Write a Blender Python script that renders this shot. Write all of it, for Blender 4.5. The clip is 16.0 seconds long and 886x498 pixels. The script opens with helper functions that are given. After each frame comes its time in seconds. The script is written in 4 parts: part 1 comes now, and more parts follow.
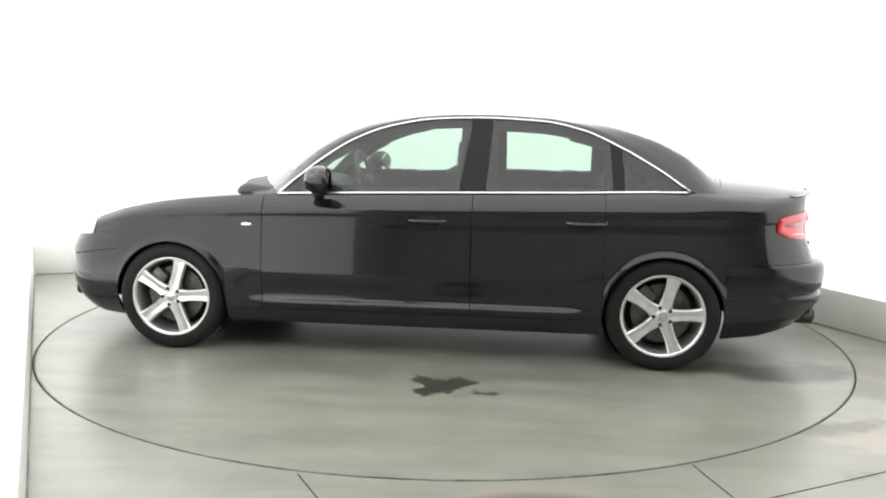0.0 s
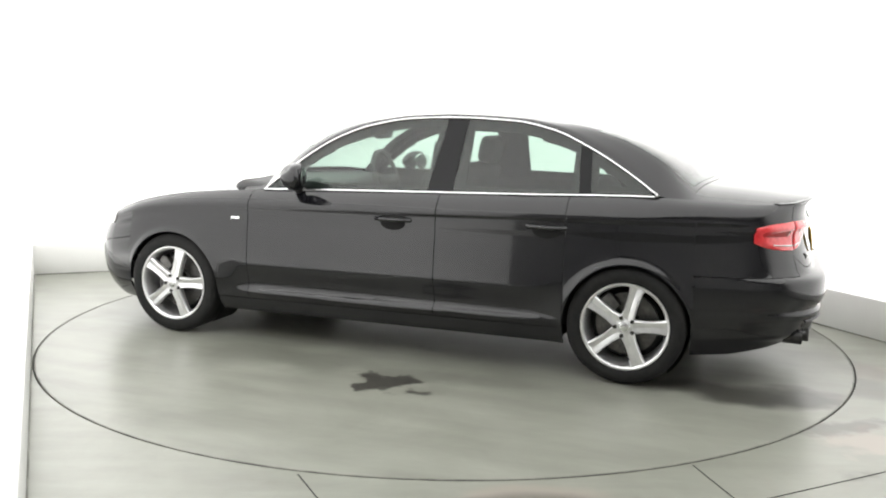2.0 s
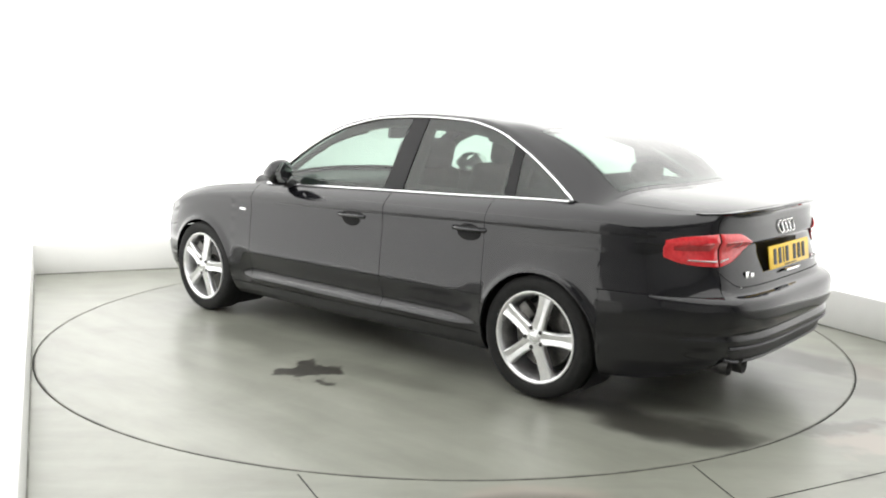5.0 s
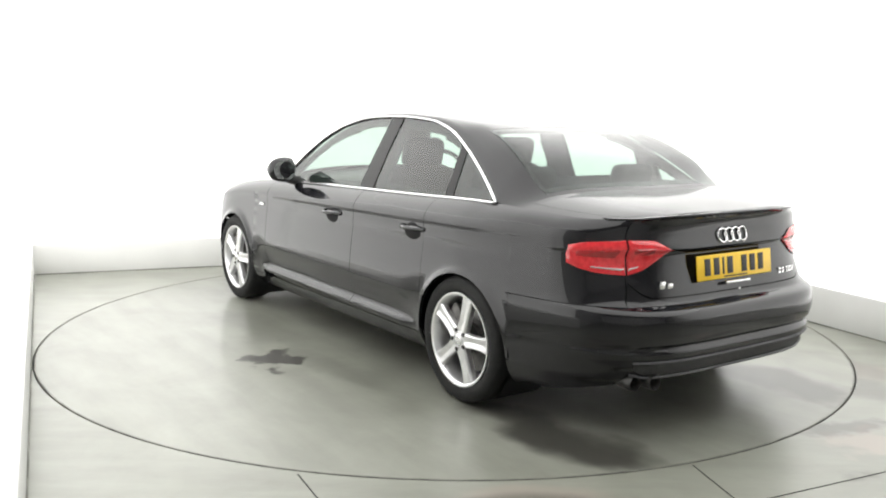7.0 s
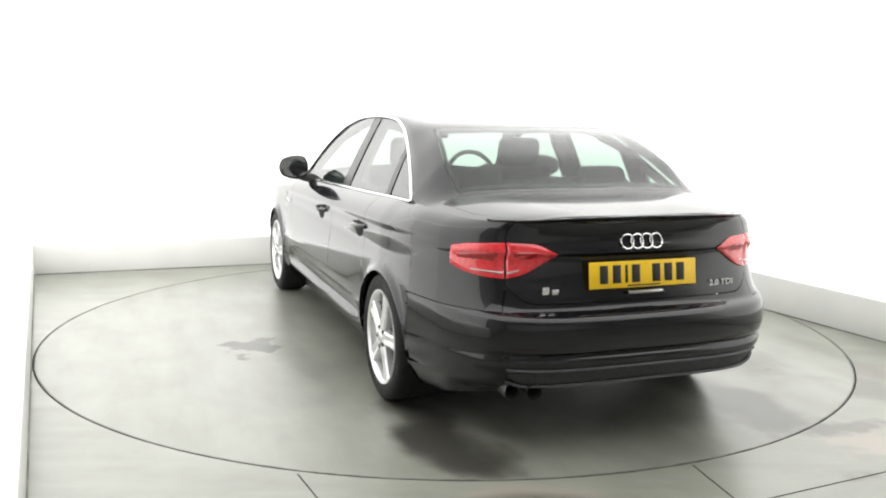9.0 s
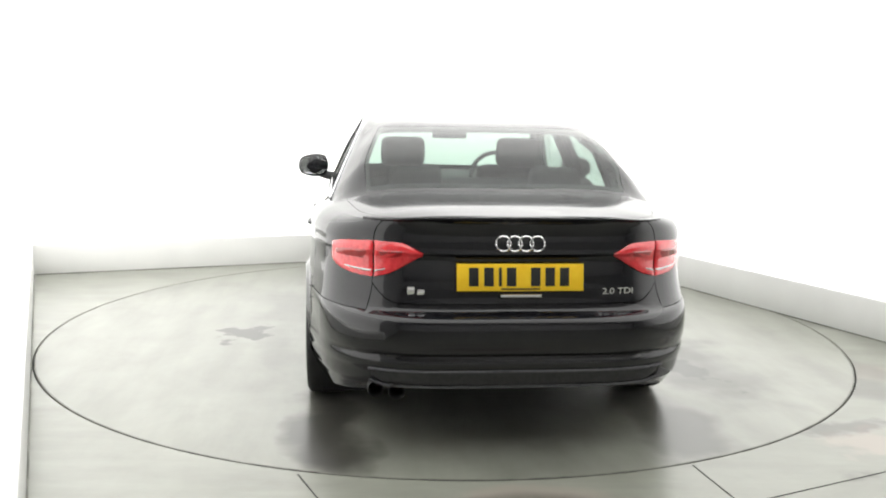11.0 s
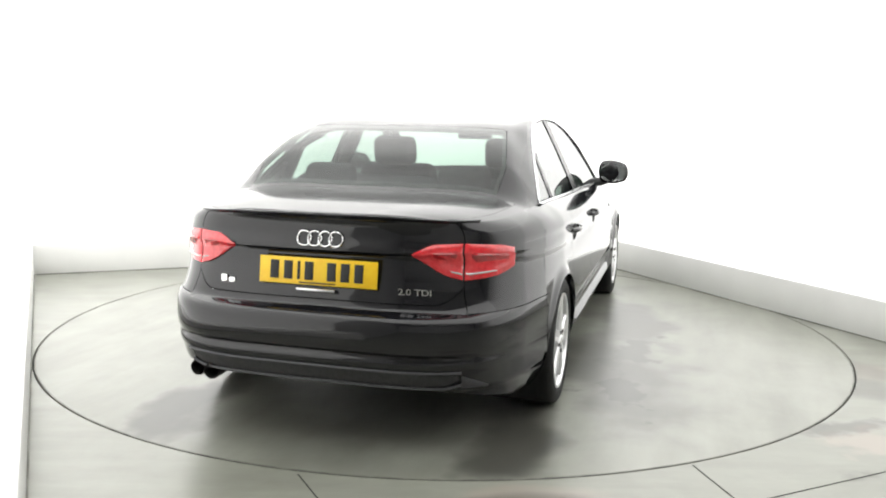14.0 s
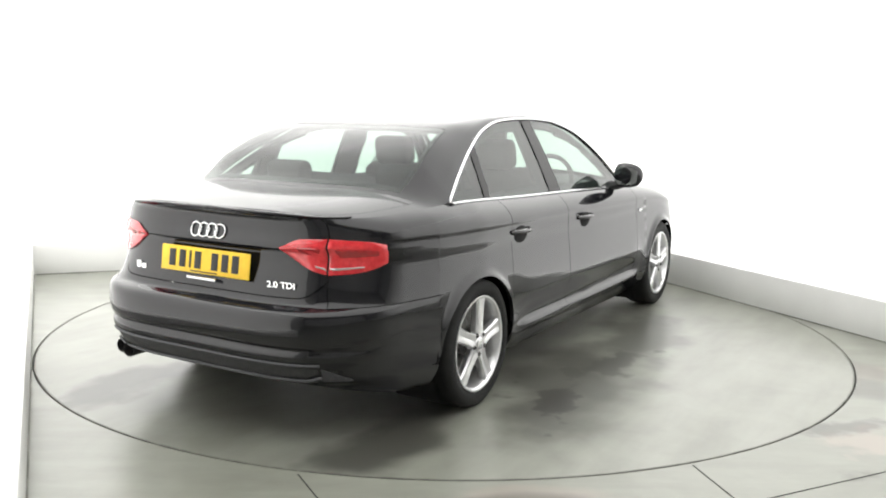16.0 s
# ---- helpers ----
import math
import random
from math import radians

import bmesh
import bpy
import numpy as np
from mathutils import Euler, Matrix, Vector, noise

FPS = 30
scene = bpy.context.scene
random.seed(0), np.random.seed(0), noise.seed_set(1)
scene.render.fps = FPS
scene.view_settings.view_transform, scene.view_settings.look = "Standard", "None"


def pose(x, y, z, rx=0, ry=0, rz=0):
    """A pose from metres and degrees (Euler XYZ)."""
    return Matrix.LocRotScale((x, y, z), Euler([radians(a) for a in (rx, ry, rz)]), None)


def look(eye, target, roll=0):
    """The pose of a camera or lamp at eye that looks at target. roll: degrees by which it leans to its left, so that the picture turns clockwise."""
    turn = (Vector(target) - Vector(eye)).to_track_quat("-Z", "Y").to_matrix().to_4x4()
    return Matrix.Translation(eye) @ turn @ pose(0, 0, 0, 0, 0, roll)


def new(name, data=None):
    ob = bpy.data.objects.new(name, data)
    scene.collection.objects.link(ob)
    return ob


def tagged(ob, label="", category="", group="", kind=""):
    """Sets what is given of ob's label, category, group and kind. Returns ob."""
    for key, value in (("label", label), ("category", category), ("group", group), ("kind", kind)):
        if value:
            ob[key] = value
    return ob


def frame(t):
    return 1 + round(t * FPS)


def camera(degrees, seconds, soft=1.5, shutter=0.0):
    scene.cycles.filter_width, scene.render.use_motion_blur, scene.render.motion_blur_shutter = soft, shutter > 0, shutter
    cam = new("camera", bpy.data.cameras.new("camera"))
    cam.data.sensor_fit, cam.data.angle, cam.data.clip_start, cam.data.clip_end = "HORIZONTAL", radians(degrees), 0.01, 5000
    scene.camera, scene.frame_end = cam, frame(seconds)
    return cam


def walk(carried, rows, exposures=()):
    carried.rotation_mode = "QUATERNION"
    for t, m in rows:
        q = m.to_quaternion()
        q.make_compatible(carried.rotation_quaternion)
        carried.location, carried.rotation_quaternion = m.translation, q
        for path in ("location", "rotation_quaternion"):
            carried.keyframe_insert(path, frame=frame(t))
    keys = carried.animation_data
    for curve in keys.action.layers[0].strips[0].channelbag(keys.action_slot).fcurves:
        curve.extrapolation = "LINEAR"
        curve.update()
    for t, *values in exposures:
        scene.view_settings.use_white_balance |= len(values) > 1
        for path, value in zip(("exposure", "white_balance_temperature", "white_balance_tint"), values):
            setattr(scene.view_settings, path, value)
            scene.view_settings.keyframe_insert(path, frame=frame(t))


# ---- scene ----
cam = camera(53.115, 16.0, soft=2.0)
EYE = Vector((0.0, -5.7129, 1.4123))
VIEW = look(EYE, EYE + Vector((-0.003219, 0.987897, -0.155081)), 0.984)
walk(cam, [(0, VIEW), (16, VIEW)], exposures=[(0, 0.1), (16, 0.1)])

# ---- light ----
world = bpy.data.worlds.new("studio_world")
world.use_nodes = True
world.node_tree.nodes["Background"].inputs[0].default_value = (0.9, 0.95, 1.0, 1)
world.node_tree.nodes["Background"].inputs[1].default_value = 0.05
scene.world = world
WALL_GLOW = 1.0


# ---- materials ----
def material(name, colour, rough=0.5, metal=0.0, coat=0.0, spec=0.5, emit=None, strength=0.0):
    m = bpy.data.materials.new(name)
    m.use_nodes = True
    b = m.node_tree.nodes["Principled BSDF"]
    b.inputs["Base Color"].default_value = (*colour, 1)
    b.inputs["Roughness"].default_value = rough
    b.inputs["Metallic"].default_value = metal
    b.inputs["Coat Weight"].default_value = coat
    b.inputs["Coat Roughness"].default_value = 0.06
    b.inputs["Coat IOR"].default_value = 1.58
    b.inputs["Specular IOR Level"].default_value = spec
    if emit:
        b.inputs["Emission Color"].default_value = (*emit, 1)
        b.inputs["Emission Strength"].default_value = strength
    return m


def node(m, kind, **inputs):
    n = m.node_tree.nodes.new(kind)
    for k, v in inputs.items():
        n.inputs[k.replace("_", " ")].default_value = v
    return n


def wire(m, a, b):
    m.node_tree.links.new(a, b)


def bsdf(m):
    return m.node_tree.nodes["Principled BSDF"]


def ramp(m, fac, stops):
    r = m.node_tree.nodes.new("ShaderNodeValToRGB")
    wire(m, fac, r.inputs[0])
    while len(r.color_ramp.elements) < len(stops):
        r.color_ramp.elements.new(0.5)
    for e, (p, c) in zip(r.color_ramp.elements, stops):
        e.position, e.color = p, (*c, 1) if len(c) == 3 else c
    return r.outputs[0]


def mottle(m, scale, low, high, detail=5.0, rough=(0.0, 0.0), bump=0.0):
    """Colour that wanders between two tones, with matching gloss and a fine relief."""
    co = node(m, "ShaderNodeTexCoord")
    n = node(m, "ShaderNodeTexNoise", Scale=scale, Detail=detail)
    wire(m, co.outputs["Object"], n.inputs["Vector"])
    wire(m, ramp(m, n.outputs["Fac"], [(0.3, low), (0.7, high)]), bsdf(m).inputs["Base Color"])
    if rough[1]:
        mr = node(m, "ShaderNodeMapRange", To_Min=rough[0], To_Max=rough[1])
        wire(m, n.outputs["Fac"], mr.inputs["Value"])
        wire(m, mr.outputs["Result"], bsdf(m).inputs["Roughness"])
    if bump:
        f = node(m, "ShaderNodeTexNoise", Scale=scale * 40, Detail=4.0)
        wire(m, co.outputs["Object"], f.inputs["Vector"])
        bp = node(m, "ShaderNodeBump", Strength=bump, Distance=0.002)
        wire(m, f.outputs["Fac"], bp.inputs["Height"])
        wire(m, bp.outputs["Normal"], bsdf(m).inputs["Normal"])
    return m


PAINT = material("black_paint", (0.012, 0.012, 0.015), 0.3, 0.0, 1.0, 0.0)
mottle(PAINT, 900.0, (0.005, 0.005, 0.006), (0.011, 0.011, 0.0135), 2.0)
PLASTIC = mottle(material("black_plastic", (0.02, 0.02, 0.02), 0.5), 60.0, (0.024, 0.024, 0.025), (0.042, 0.042, 0.043), bump=0.2)
GREYPLASTIC = mottle(material("grey_plastic", (0.06, 0.06, 0.065), 0.45), 60.0, (0.05, 0.05, 0.055), (0.075, 0.075, 0.08), bump=0.2)
GLOSSBLACK = material("gloss_black", (0.006, 0.006, 0.007), 0.25, 0.0, 0.0, 0.25)
DARK = material("underbody_black", (0.008, 0.008, 0.008), 0.9)
RUBBER = mottle(material("tyre_rubber", (0.02, 0.02, 0.02), 0.75, 0.0, 0.0, 0.3), 30.0, (0.007, 0.007, 0.007), (0.016, 0.016, 0.0155), rough=(0.6, 0.85), bump=0.4)
ALLOY = mottle(material("silver_alloy", (0.7, 0.7, 0.72), 0.3, 0.85), 25.0, (0.74, 0.74, 0.75), (0.85, 0.85, 0.85), rough=(0.24, 0.36))
DISCSTEEL = mottle(material("brake_steel", (0.3, 0.3, 0.3), 0.4, 0.9), 40.0, (0.09, 0.088, 0.085), (0.16, 0.155, 0.15))
PIPE = mottle(material("sooty_steel", (0.06, 0.06, 0.06), 0.4, 0.8), 40.0, (0.04, 0.04, 0.04), (0.09, 0.088, 0.085))
CHROME = material("chrome", (0.9, 0.9, 0.9), 0.08, 1.0)
SATIN = material("satin_aluminium", (0.82, 0.82, 0.83), 0.22, 1.0)
FABRIC = mottle(material("dark_seat_fabric", (0.03, 0.03, 0.032), 0.85), 25.0, (0.012, 0.012, 0.013), (0.022, 0.022, 0.023))
YELLOW = mottle(material("yellow_reflective", (0.75, 0.5, 0.02), 0.35), 25.0, (0.84, 0.52, 0.012), (0.9, 0.6, 0.022))
BLACKPRINT = material("black_print", (0.012, 0.012, 0.012), 0.5)
REDLENS = mottle(material("red_lens", (0.55, 0.01, 0.015), 0.08, 0.0, 1.0), 45.0, (0.62, 0.015, 0.024), (0.8, 0.034, 0.044))
REDDARK = mottle(material("dark_red_lens", (0.3, 0.005, 0.01), 0.1, 0.0, 1.0), 45.0, (0.34, 0.006, 0.011), (0.45, 0.012, 0.017))
CLEARLENS = material("clear_lens", (0.5, 0.48, 0.48), 0.08, 0.3, 1.0)


def glass(name, tint, gloss):
    """Thin automotive glass: tinted see-through with a mirror-like skin."""
    m = bpy.data.materials.new(name)
    m.use_nodes = True
    nt = m.node_tree
    nt.nodes.clear()
    out, mix = nt.nodes.new("ShaderNodeOutputMaterial"), nt.nodes.new("ShaderNodeMixShader")
    tr, gl, fr = nt.nodes.new("ShaderNodeBsdfTransparent"), nt.nodes.new("ShaderNodeBsdfGlossy"), nt.nodes.new("ShaderNodeLayerWeight")
    tr.inputs[0].default_value = (*tint, 1)
    gl.inputs["Roughness"].default_value = 0.02
    fr.inputs["Blend"].default_value = 0.5
    steep = node(m, "ShaderNodeMath")
    steep.operation = "POWER"
    steep.inputs[1].default_value = 4.0
    wire(m, fr.outputs["Facing"], steep.inputs[0])
    mr = node(m, "ShaderNodeMapRange", To_Min=gloss, To_Max=1.0)
    wire(m, steep.outputs[0], mr.inputs["Value"])
    wire(m, mr.outputs["Result"], mix.inputs[0])
    wire(m, tr.outputs[0], mix.inputs[1])
    wire(m, gl.outputs[0], mix.inputs[2])
    wire(m, mix.outputs[0], out.inputs[0])
    return m


GLASS = glass("green_tinted_glass", (0.56, 0.66, 0.605), 0.07)

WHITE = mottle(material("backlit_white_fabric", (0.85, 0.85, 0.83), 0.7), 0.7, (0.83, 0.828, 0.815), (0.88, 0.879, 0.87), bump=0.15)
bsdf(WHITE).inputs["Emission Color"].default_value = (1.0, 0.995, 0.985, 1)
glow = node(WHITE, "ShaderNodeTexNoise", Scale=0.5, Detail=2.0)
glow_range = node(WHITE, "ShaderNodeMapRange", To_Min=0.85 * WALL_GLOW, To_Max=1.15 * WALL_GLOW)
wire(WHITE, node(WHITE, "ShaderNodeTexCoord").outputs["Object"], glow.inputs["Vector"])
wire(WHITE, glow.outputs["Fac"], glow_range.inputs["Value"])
# fall-off towards the side walls' unseen open ends, put into the emission for softer reflections
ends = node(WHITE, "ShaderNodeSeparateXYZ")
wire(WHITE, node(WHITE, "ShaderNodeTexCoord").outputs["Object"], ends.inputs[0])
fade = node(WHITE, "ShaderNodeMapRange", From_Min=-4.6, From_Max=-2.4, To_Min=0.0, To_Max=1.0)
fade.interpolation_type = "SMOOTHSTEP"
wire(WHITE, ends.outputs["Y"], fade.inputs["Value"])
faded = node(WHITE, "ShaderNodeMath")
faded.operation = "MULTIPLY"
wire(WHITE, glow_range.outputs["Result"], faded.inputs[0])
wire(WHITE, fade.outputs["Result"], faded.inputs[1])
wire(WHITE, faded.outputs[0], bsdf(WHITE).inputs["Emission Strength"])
BOARD = mottle(material("pale_grey_board", (0.62, 0.62, 0.59), 0.5), 1.6, (0.76, 0.76, 0.74), (0.84, 0.84, 0.82), rough=(0.4, 0.6), bump=0.2)
# tone of the assumed walls out of view, tuned for reflections in the car
REARWALL = mottle(material("unseen_wall_grey", (0.06, 0.06, 0.06), 0.8), 0.8, (0.56, 0.56, 0.56), (0.64, 0.64, 0.63))
SOFFIT = mottle(material("pale_ceiling_fabric", (0.7, 0.7, 0.69), 0.9, emit=(1.0, 0.995, 0.985), strength=1.5), 0.8, (0.66, 0.66, 0.65), (0.72, 0.72, 0.71))
PLAINCEIL = mottle(material("plain_ceiling_paint", (0.6, 0.6, 0.59), 0.9), 0.8, (0.5, 0.5, 0.49), (0.58, 0.58, 0.57))
EDGE_STEEL = mottle(material("worn_edge_steel", (0.2, 0.2, 0.18), 0.5), 8.0, (0.1, 0.1, 0.09), (0.25, 0.25, 0.22))
GRIME = mottle(material("joint_grime", (0.15, 0.15, 0.13), 0.9), 3.0, (0.07, 0.07, 0.06), (0.3, 0.3, 0.27))
SEAM = material("dark_joint", (0.03, 0.03, 0.028), 0.8)


def floor_paint(name, stains, rust=()):
    """Worn pale epoxy floor. stains (every darker spot) and rust: (x, y, half length, half width, turn in degrees,
    strength, softness).
    """
    m = material(name, (0.5, 0.5, 0.46), 0.25, 0.0, 0.25)
    bsdf(m).inputs["Coat Roughness"].default_value = 0.2
    co = node(m, "ShaderNodeTexCoord")
    fine = node(m, "ShaderNodeTexNoise", Scale=60.0, Detail=4.0)
    warp = node(m, "ShaderNodeTexNoise", Scale=6.0, Detail=3.5, Roughness=0.5)
    drift = node(m, "ShaderNodeTexNoise", Scale=2.6, Detail=3.0, Roughness=0.45)
    for n in (fine, warp, drift):
        wire(m, co.outputs["Object"], n.inputs["Vector"])
    patchy = node(m, "ShaderNodeTexNoise", Scale=1.7, Detail=6.0, Roughness=0.62, Distortion=0.6)
    streak = node(m, "ShaderNodeTexNoise", Scale=3.2, Detail=4.0, Roughness=0.55)
    stretch = node(m, "ShaderNodeMapping", Rotation=(0, 0, radians(28)), Scale=(0.35, 1.6, 1))
    wire(m, co.outputs["Object"], patchy.inputs["Vector"])
    wire(m, co.outputs["Object"], stretch.inputs["Vector"])
    wire(m, stretch.outputs["Vector"], streak.inputs["Vector"])
    blend = node(m, "ShaderNodeMath")
    blend.operation = "ADD"
    wire(m, patchy.outputs["Fac"], blend.inputs[0])
    wire(m, streak.outputs["Fac"], blend.inputs[1])
    worn = node(m, "ShaderNodeMath")
    worn.operation = "MULTIPLY"
    worn.inputs[1].default_value = 0.5
    wire(m, blend.outputs[0], worn.inputs[0])
    base = ramp(m, worn.outputs[0], [(0.34, (0.185, 0.188, 0.158)), (0.5, (0.24, 0.246, 0.208)), (0.66, (0.29, 0.296, 0.255))])

    def blots(marks):
        """One mask from a list of soft or ragged spots."""
        wet = None
        for x, y, a, b, turn, dark, soft in marks:
            mp = node(m, "ShaderNodeMapping", Location=(x, y, 0), Rotation=(0, 0, radians(turn)), Scale=(a, b, 1))
            mp.vector_type = "TEXTURE"
            wire(m, co.outputs["Object"], mp.inputs["Vector"])
            ln = node(m, "ShaderNodeVectorMath")
            ln.operation = "LENGTH"
            wire(m, mp.outputs["Vector"], ln.inputs[0])
            ad = node(m, "ShaderNodeMath")
            ad.operation = "MULTIPLY_ADD"
            # spills have ragged edges; drying water and the spot under the car soft ones
            ragged = soft < 0.4
            wire(m, (warp if ragged else drift).outputs["Fac"], ad.inputs[0])
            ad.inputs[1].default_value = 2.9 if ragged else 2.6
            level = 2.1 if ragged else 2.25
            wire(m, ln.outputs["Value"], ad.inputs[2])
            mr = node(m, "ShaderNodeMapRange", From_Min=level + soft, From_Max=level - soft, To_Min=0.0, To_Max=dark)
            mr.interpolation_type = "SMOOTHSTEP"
            wire(m, ad.outputs[0], mr.inputs["Value"])
            if wet is None:
                wet = mr.outputs["Result"]
            else:
                mx = node(m, "ShaderNodeMath")
                mx.operation = "MAXIMUM"
                wire(m, wet, mx.inputs[0])
                wire(m, mr.outputs["Result"], mx.inputs[1])
                wet = mx.outputs[0]
        return wet

    if rust:
        tint = m.node_tree.nodes.new("ShaderNodeMixRGB")
        wire(m, blots(rust), tint.inputs[0])
        wire(m, base, tint.inputs[1])
        tint.inputs[2].default_value = (0.33, 0.285, 0.245, 1)
        base = tint.outputs[0]
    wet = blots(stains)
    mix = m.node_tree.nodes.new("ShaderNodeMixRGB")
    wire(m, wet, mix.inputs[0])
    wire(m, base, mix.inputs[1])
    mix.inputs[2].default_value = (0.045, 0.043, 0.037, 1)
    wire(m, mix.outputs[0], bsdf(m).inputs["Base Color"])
    rr = node(m, "ShaderNodeMapRange", To_Min=0.3, To_Max=0.42)
    wire(m, worn.outputs[0], rr.inputs["Value"])
    dry = node(m, "ShaderNodeMath")
    dry.operation = "MULTIPLY_ADD"
    wire(m, wet, dry.inputs[0])
    dry.inputs[1].default_value = -0.04
    wire(m, rr.outputs["Result"], dry.inputs[2])
    wire(m, dry.outputs[0], bsdf(m).inputs["Roughness"])
    cr_ = node(m, "ShaderNodeMapRange", From_Min=0.3, From_Max=0.7, To_Min=0.15, To_Max=0.26)
    wire(m, worn.outputs[0], cr_.inputs["Value"])
    wire(m, cr_.outputs["Result"], bsdf(m).inputs["Coat Roughness"])
    bp = node(m, "ShaderNodeBump", Strength=0.08, Distance=0.002)
    wire(m, fine.outputs["Fac"], bp.inputs["Height"])
    wire(m, bp.outputs["Normal"], bsdf(m).inputs["Normal"])
    return m


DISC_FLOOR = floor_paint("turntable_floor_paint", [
    # stains near (-0.7, -1.2) are deepened to carry part of the car's reflection
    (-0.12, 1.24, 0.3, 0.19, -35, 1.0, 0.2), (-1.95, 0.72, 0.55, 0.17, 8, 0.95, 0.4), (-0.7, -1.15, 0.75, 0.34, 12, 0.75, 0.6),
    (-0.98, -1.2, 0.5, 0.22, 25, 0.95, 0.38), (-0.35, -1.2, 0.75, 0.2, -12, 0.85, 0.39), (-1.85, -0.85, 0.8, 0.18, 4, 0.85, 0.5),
    # the first, broad spot darkens the floor softly along the car's footprint
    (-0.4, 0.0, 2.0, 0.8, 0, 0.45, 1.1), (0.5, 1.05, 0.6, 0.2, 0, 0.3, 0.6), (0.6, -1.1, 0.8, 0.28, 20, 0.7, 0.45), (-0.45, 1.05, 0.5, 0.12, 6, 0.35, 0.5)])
ROOM_FLOOR = floor_paint("room_floor_paint", [
    (2.33, -1.33, 0.9, 0.22, -25, 0.55, 0.6), (0.26, -2.66, 0.3, 0.06, 5, 0.5, 0.5), (2.37, 0.82, 1.7, 0.09, -64, 0.65, 0.6),
    (1.8, -1.8, 0.28, 0.12, 15, 0.6, 0.35), (2.2, -0.55, 0.5, 0.16, -64, 0.4, 0.6), (1.95, -2.25, 0.4, 0.07, 20, 0.6, 0.3)],
    rust=[(1.9, -1.98, 0.35, 0.16, 20, 0.8, 0.35), (0.34, -2.6, 0.3, 0.07, 0, 0.6, 0.5), (2.5, -0.95, 0.5, 0.14, -30, 0.5, 0.6)])


# ---- mesh helpers ----
def mesh_object(name, bm, mat, parent=None, label="", smooth=40):
    me = bpy.data.meshes.new(name)
    bmesh.ops.recalc_face_normals(bm, faces=bm.faces[:]) if smooth != "keep" else None
    bm.to_mesh(me)
    bm.free()
    for p in me.polygons:
        p.use_smooth = True
    if smooth != "keep":
        me.set_sharp_from_angle(angle=radians(smooth))
    me.materials.append(mat)
    ob = new(name, me)
    if parent:
        ob.parent = parent
    if label:
        tagged(ob, label)
    return ob


def part(name, bm, mat, parent, label="", smooth=40):
    return mesh_object(name, bm, mat, parent, label, smooth)


def empty(name, label, category, kind="", group=""):
    return tagged(new(name), label, category, group, kind)


def rbox(c, size, bevel=0.0, turn=(0, 0, 0), seg=2, bm=None):
    """A box with rounded edges, turned about its centre (degrees)."""
    own = bmesh.new()
    bmesh.ops.create_cube(own, size=1.0)
    for v in own.verts:
        v.co = Vector((v.co.x * size[0], v.co.y * size[1], v.co.z * size[2]))
    if bevel:
        bmesh.ops.bevel(own, geom=own.edges[:], offset=bevel, segments=seg, profile=0.5, affect="EDGES")
    bmesh.ops.transform(own, matrix=pose(*c, *turn), verts=own.verts[:])
    return merge(bm, own)


def merge(bm, own):
    if bm is None:
        return own
    me = bpy.data.meshes.new("tmp")
    own.to_mesh(me)
    own.free()
    bm.from_mesh(me)
    bpy.data.meshes.remove(me)
    return bm


def sweep(points, r, sides=6, closed=False, bm=None, flat=1.0):
    """A round bar along points."""
    bm = bm or bmesh.new()
    pts = [Vector(p) for p in points]
    rings = []
    for i, p in enumerate(pts):
        a = pts[i - 1] if i or closed else p
        b = pts[(i + 1) % len(pts)] if i < len(pts) - 1 or closed else p
        d = (b - a).normalized()
        n = d.cross(Vector((0, 0, 1)))
        n = n.normalized() if n.length > 1e-4 else Vector((0, 1, 0))
        m = n.cross(d)
        rings.append([bm.verts.new(p + r * (math.cos(k * 2 * math.pi / sides) * n * flat + math.sin(k * 2 * math.pi / sides) * m)) for k in range(sides)])
    for i in range(len(rings) - (0 if closed else 1)):
        A, B = rings[i], rings[(i + 1) % len(rings)]
        for k in range(sides):
            bm.faces.new((A[k], A[(k + 1) % sides], B[(k + 1) % sides], B[k]))
    if not closed:
        bm.faces.new(rings[0])
        bm.faces.new(rings[-1])
    return bm


def lathe(profile, steps=48, bm=None, axis_y=True):
    """Turns (radius, offset) pairs about the y axis."""
    bm = bm or bmesh.new()
    rings = []
    for k in range(steps):
        a = 2 * math.pi * k / steps
        rings.append([bm.verts.new((r * math.cos(a), o, r * math.sin(a))) for r, o in profile])
    for k in range(steps):
        A, B = rings[k], rings[(k + 1) % steps]
        for i in range(len(profile) - 1):
            bm.faces.new((A[i], A[i + 1], B[i + 1], B[i]))
    return bm


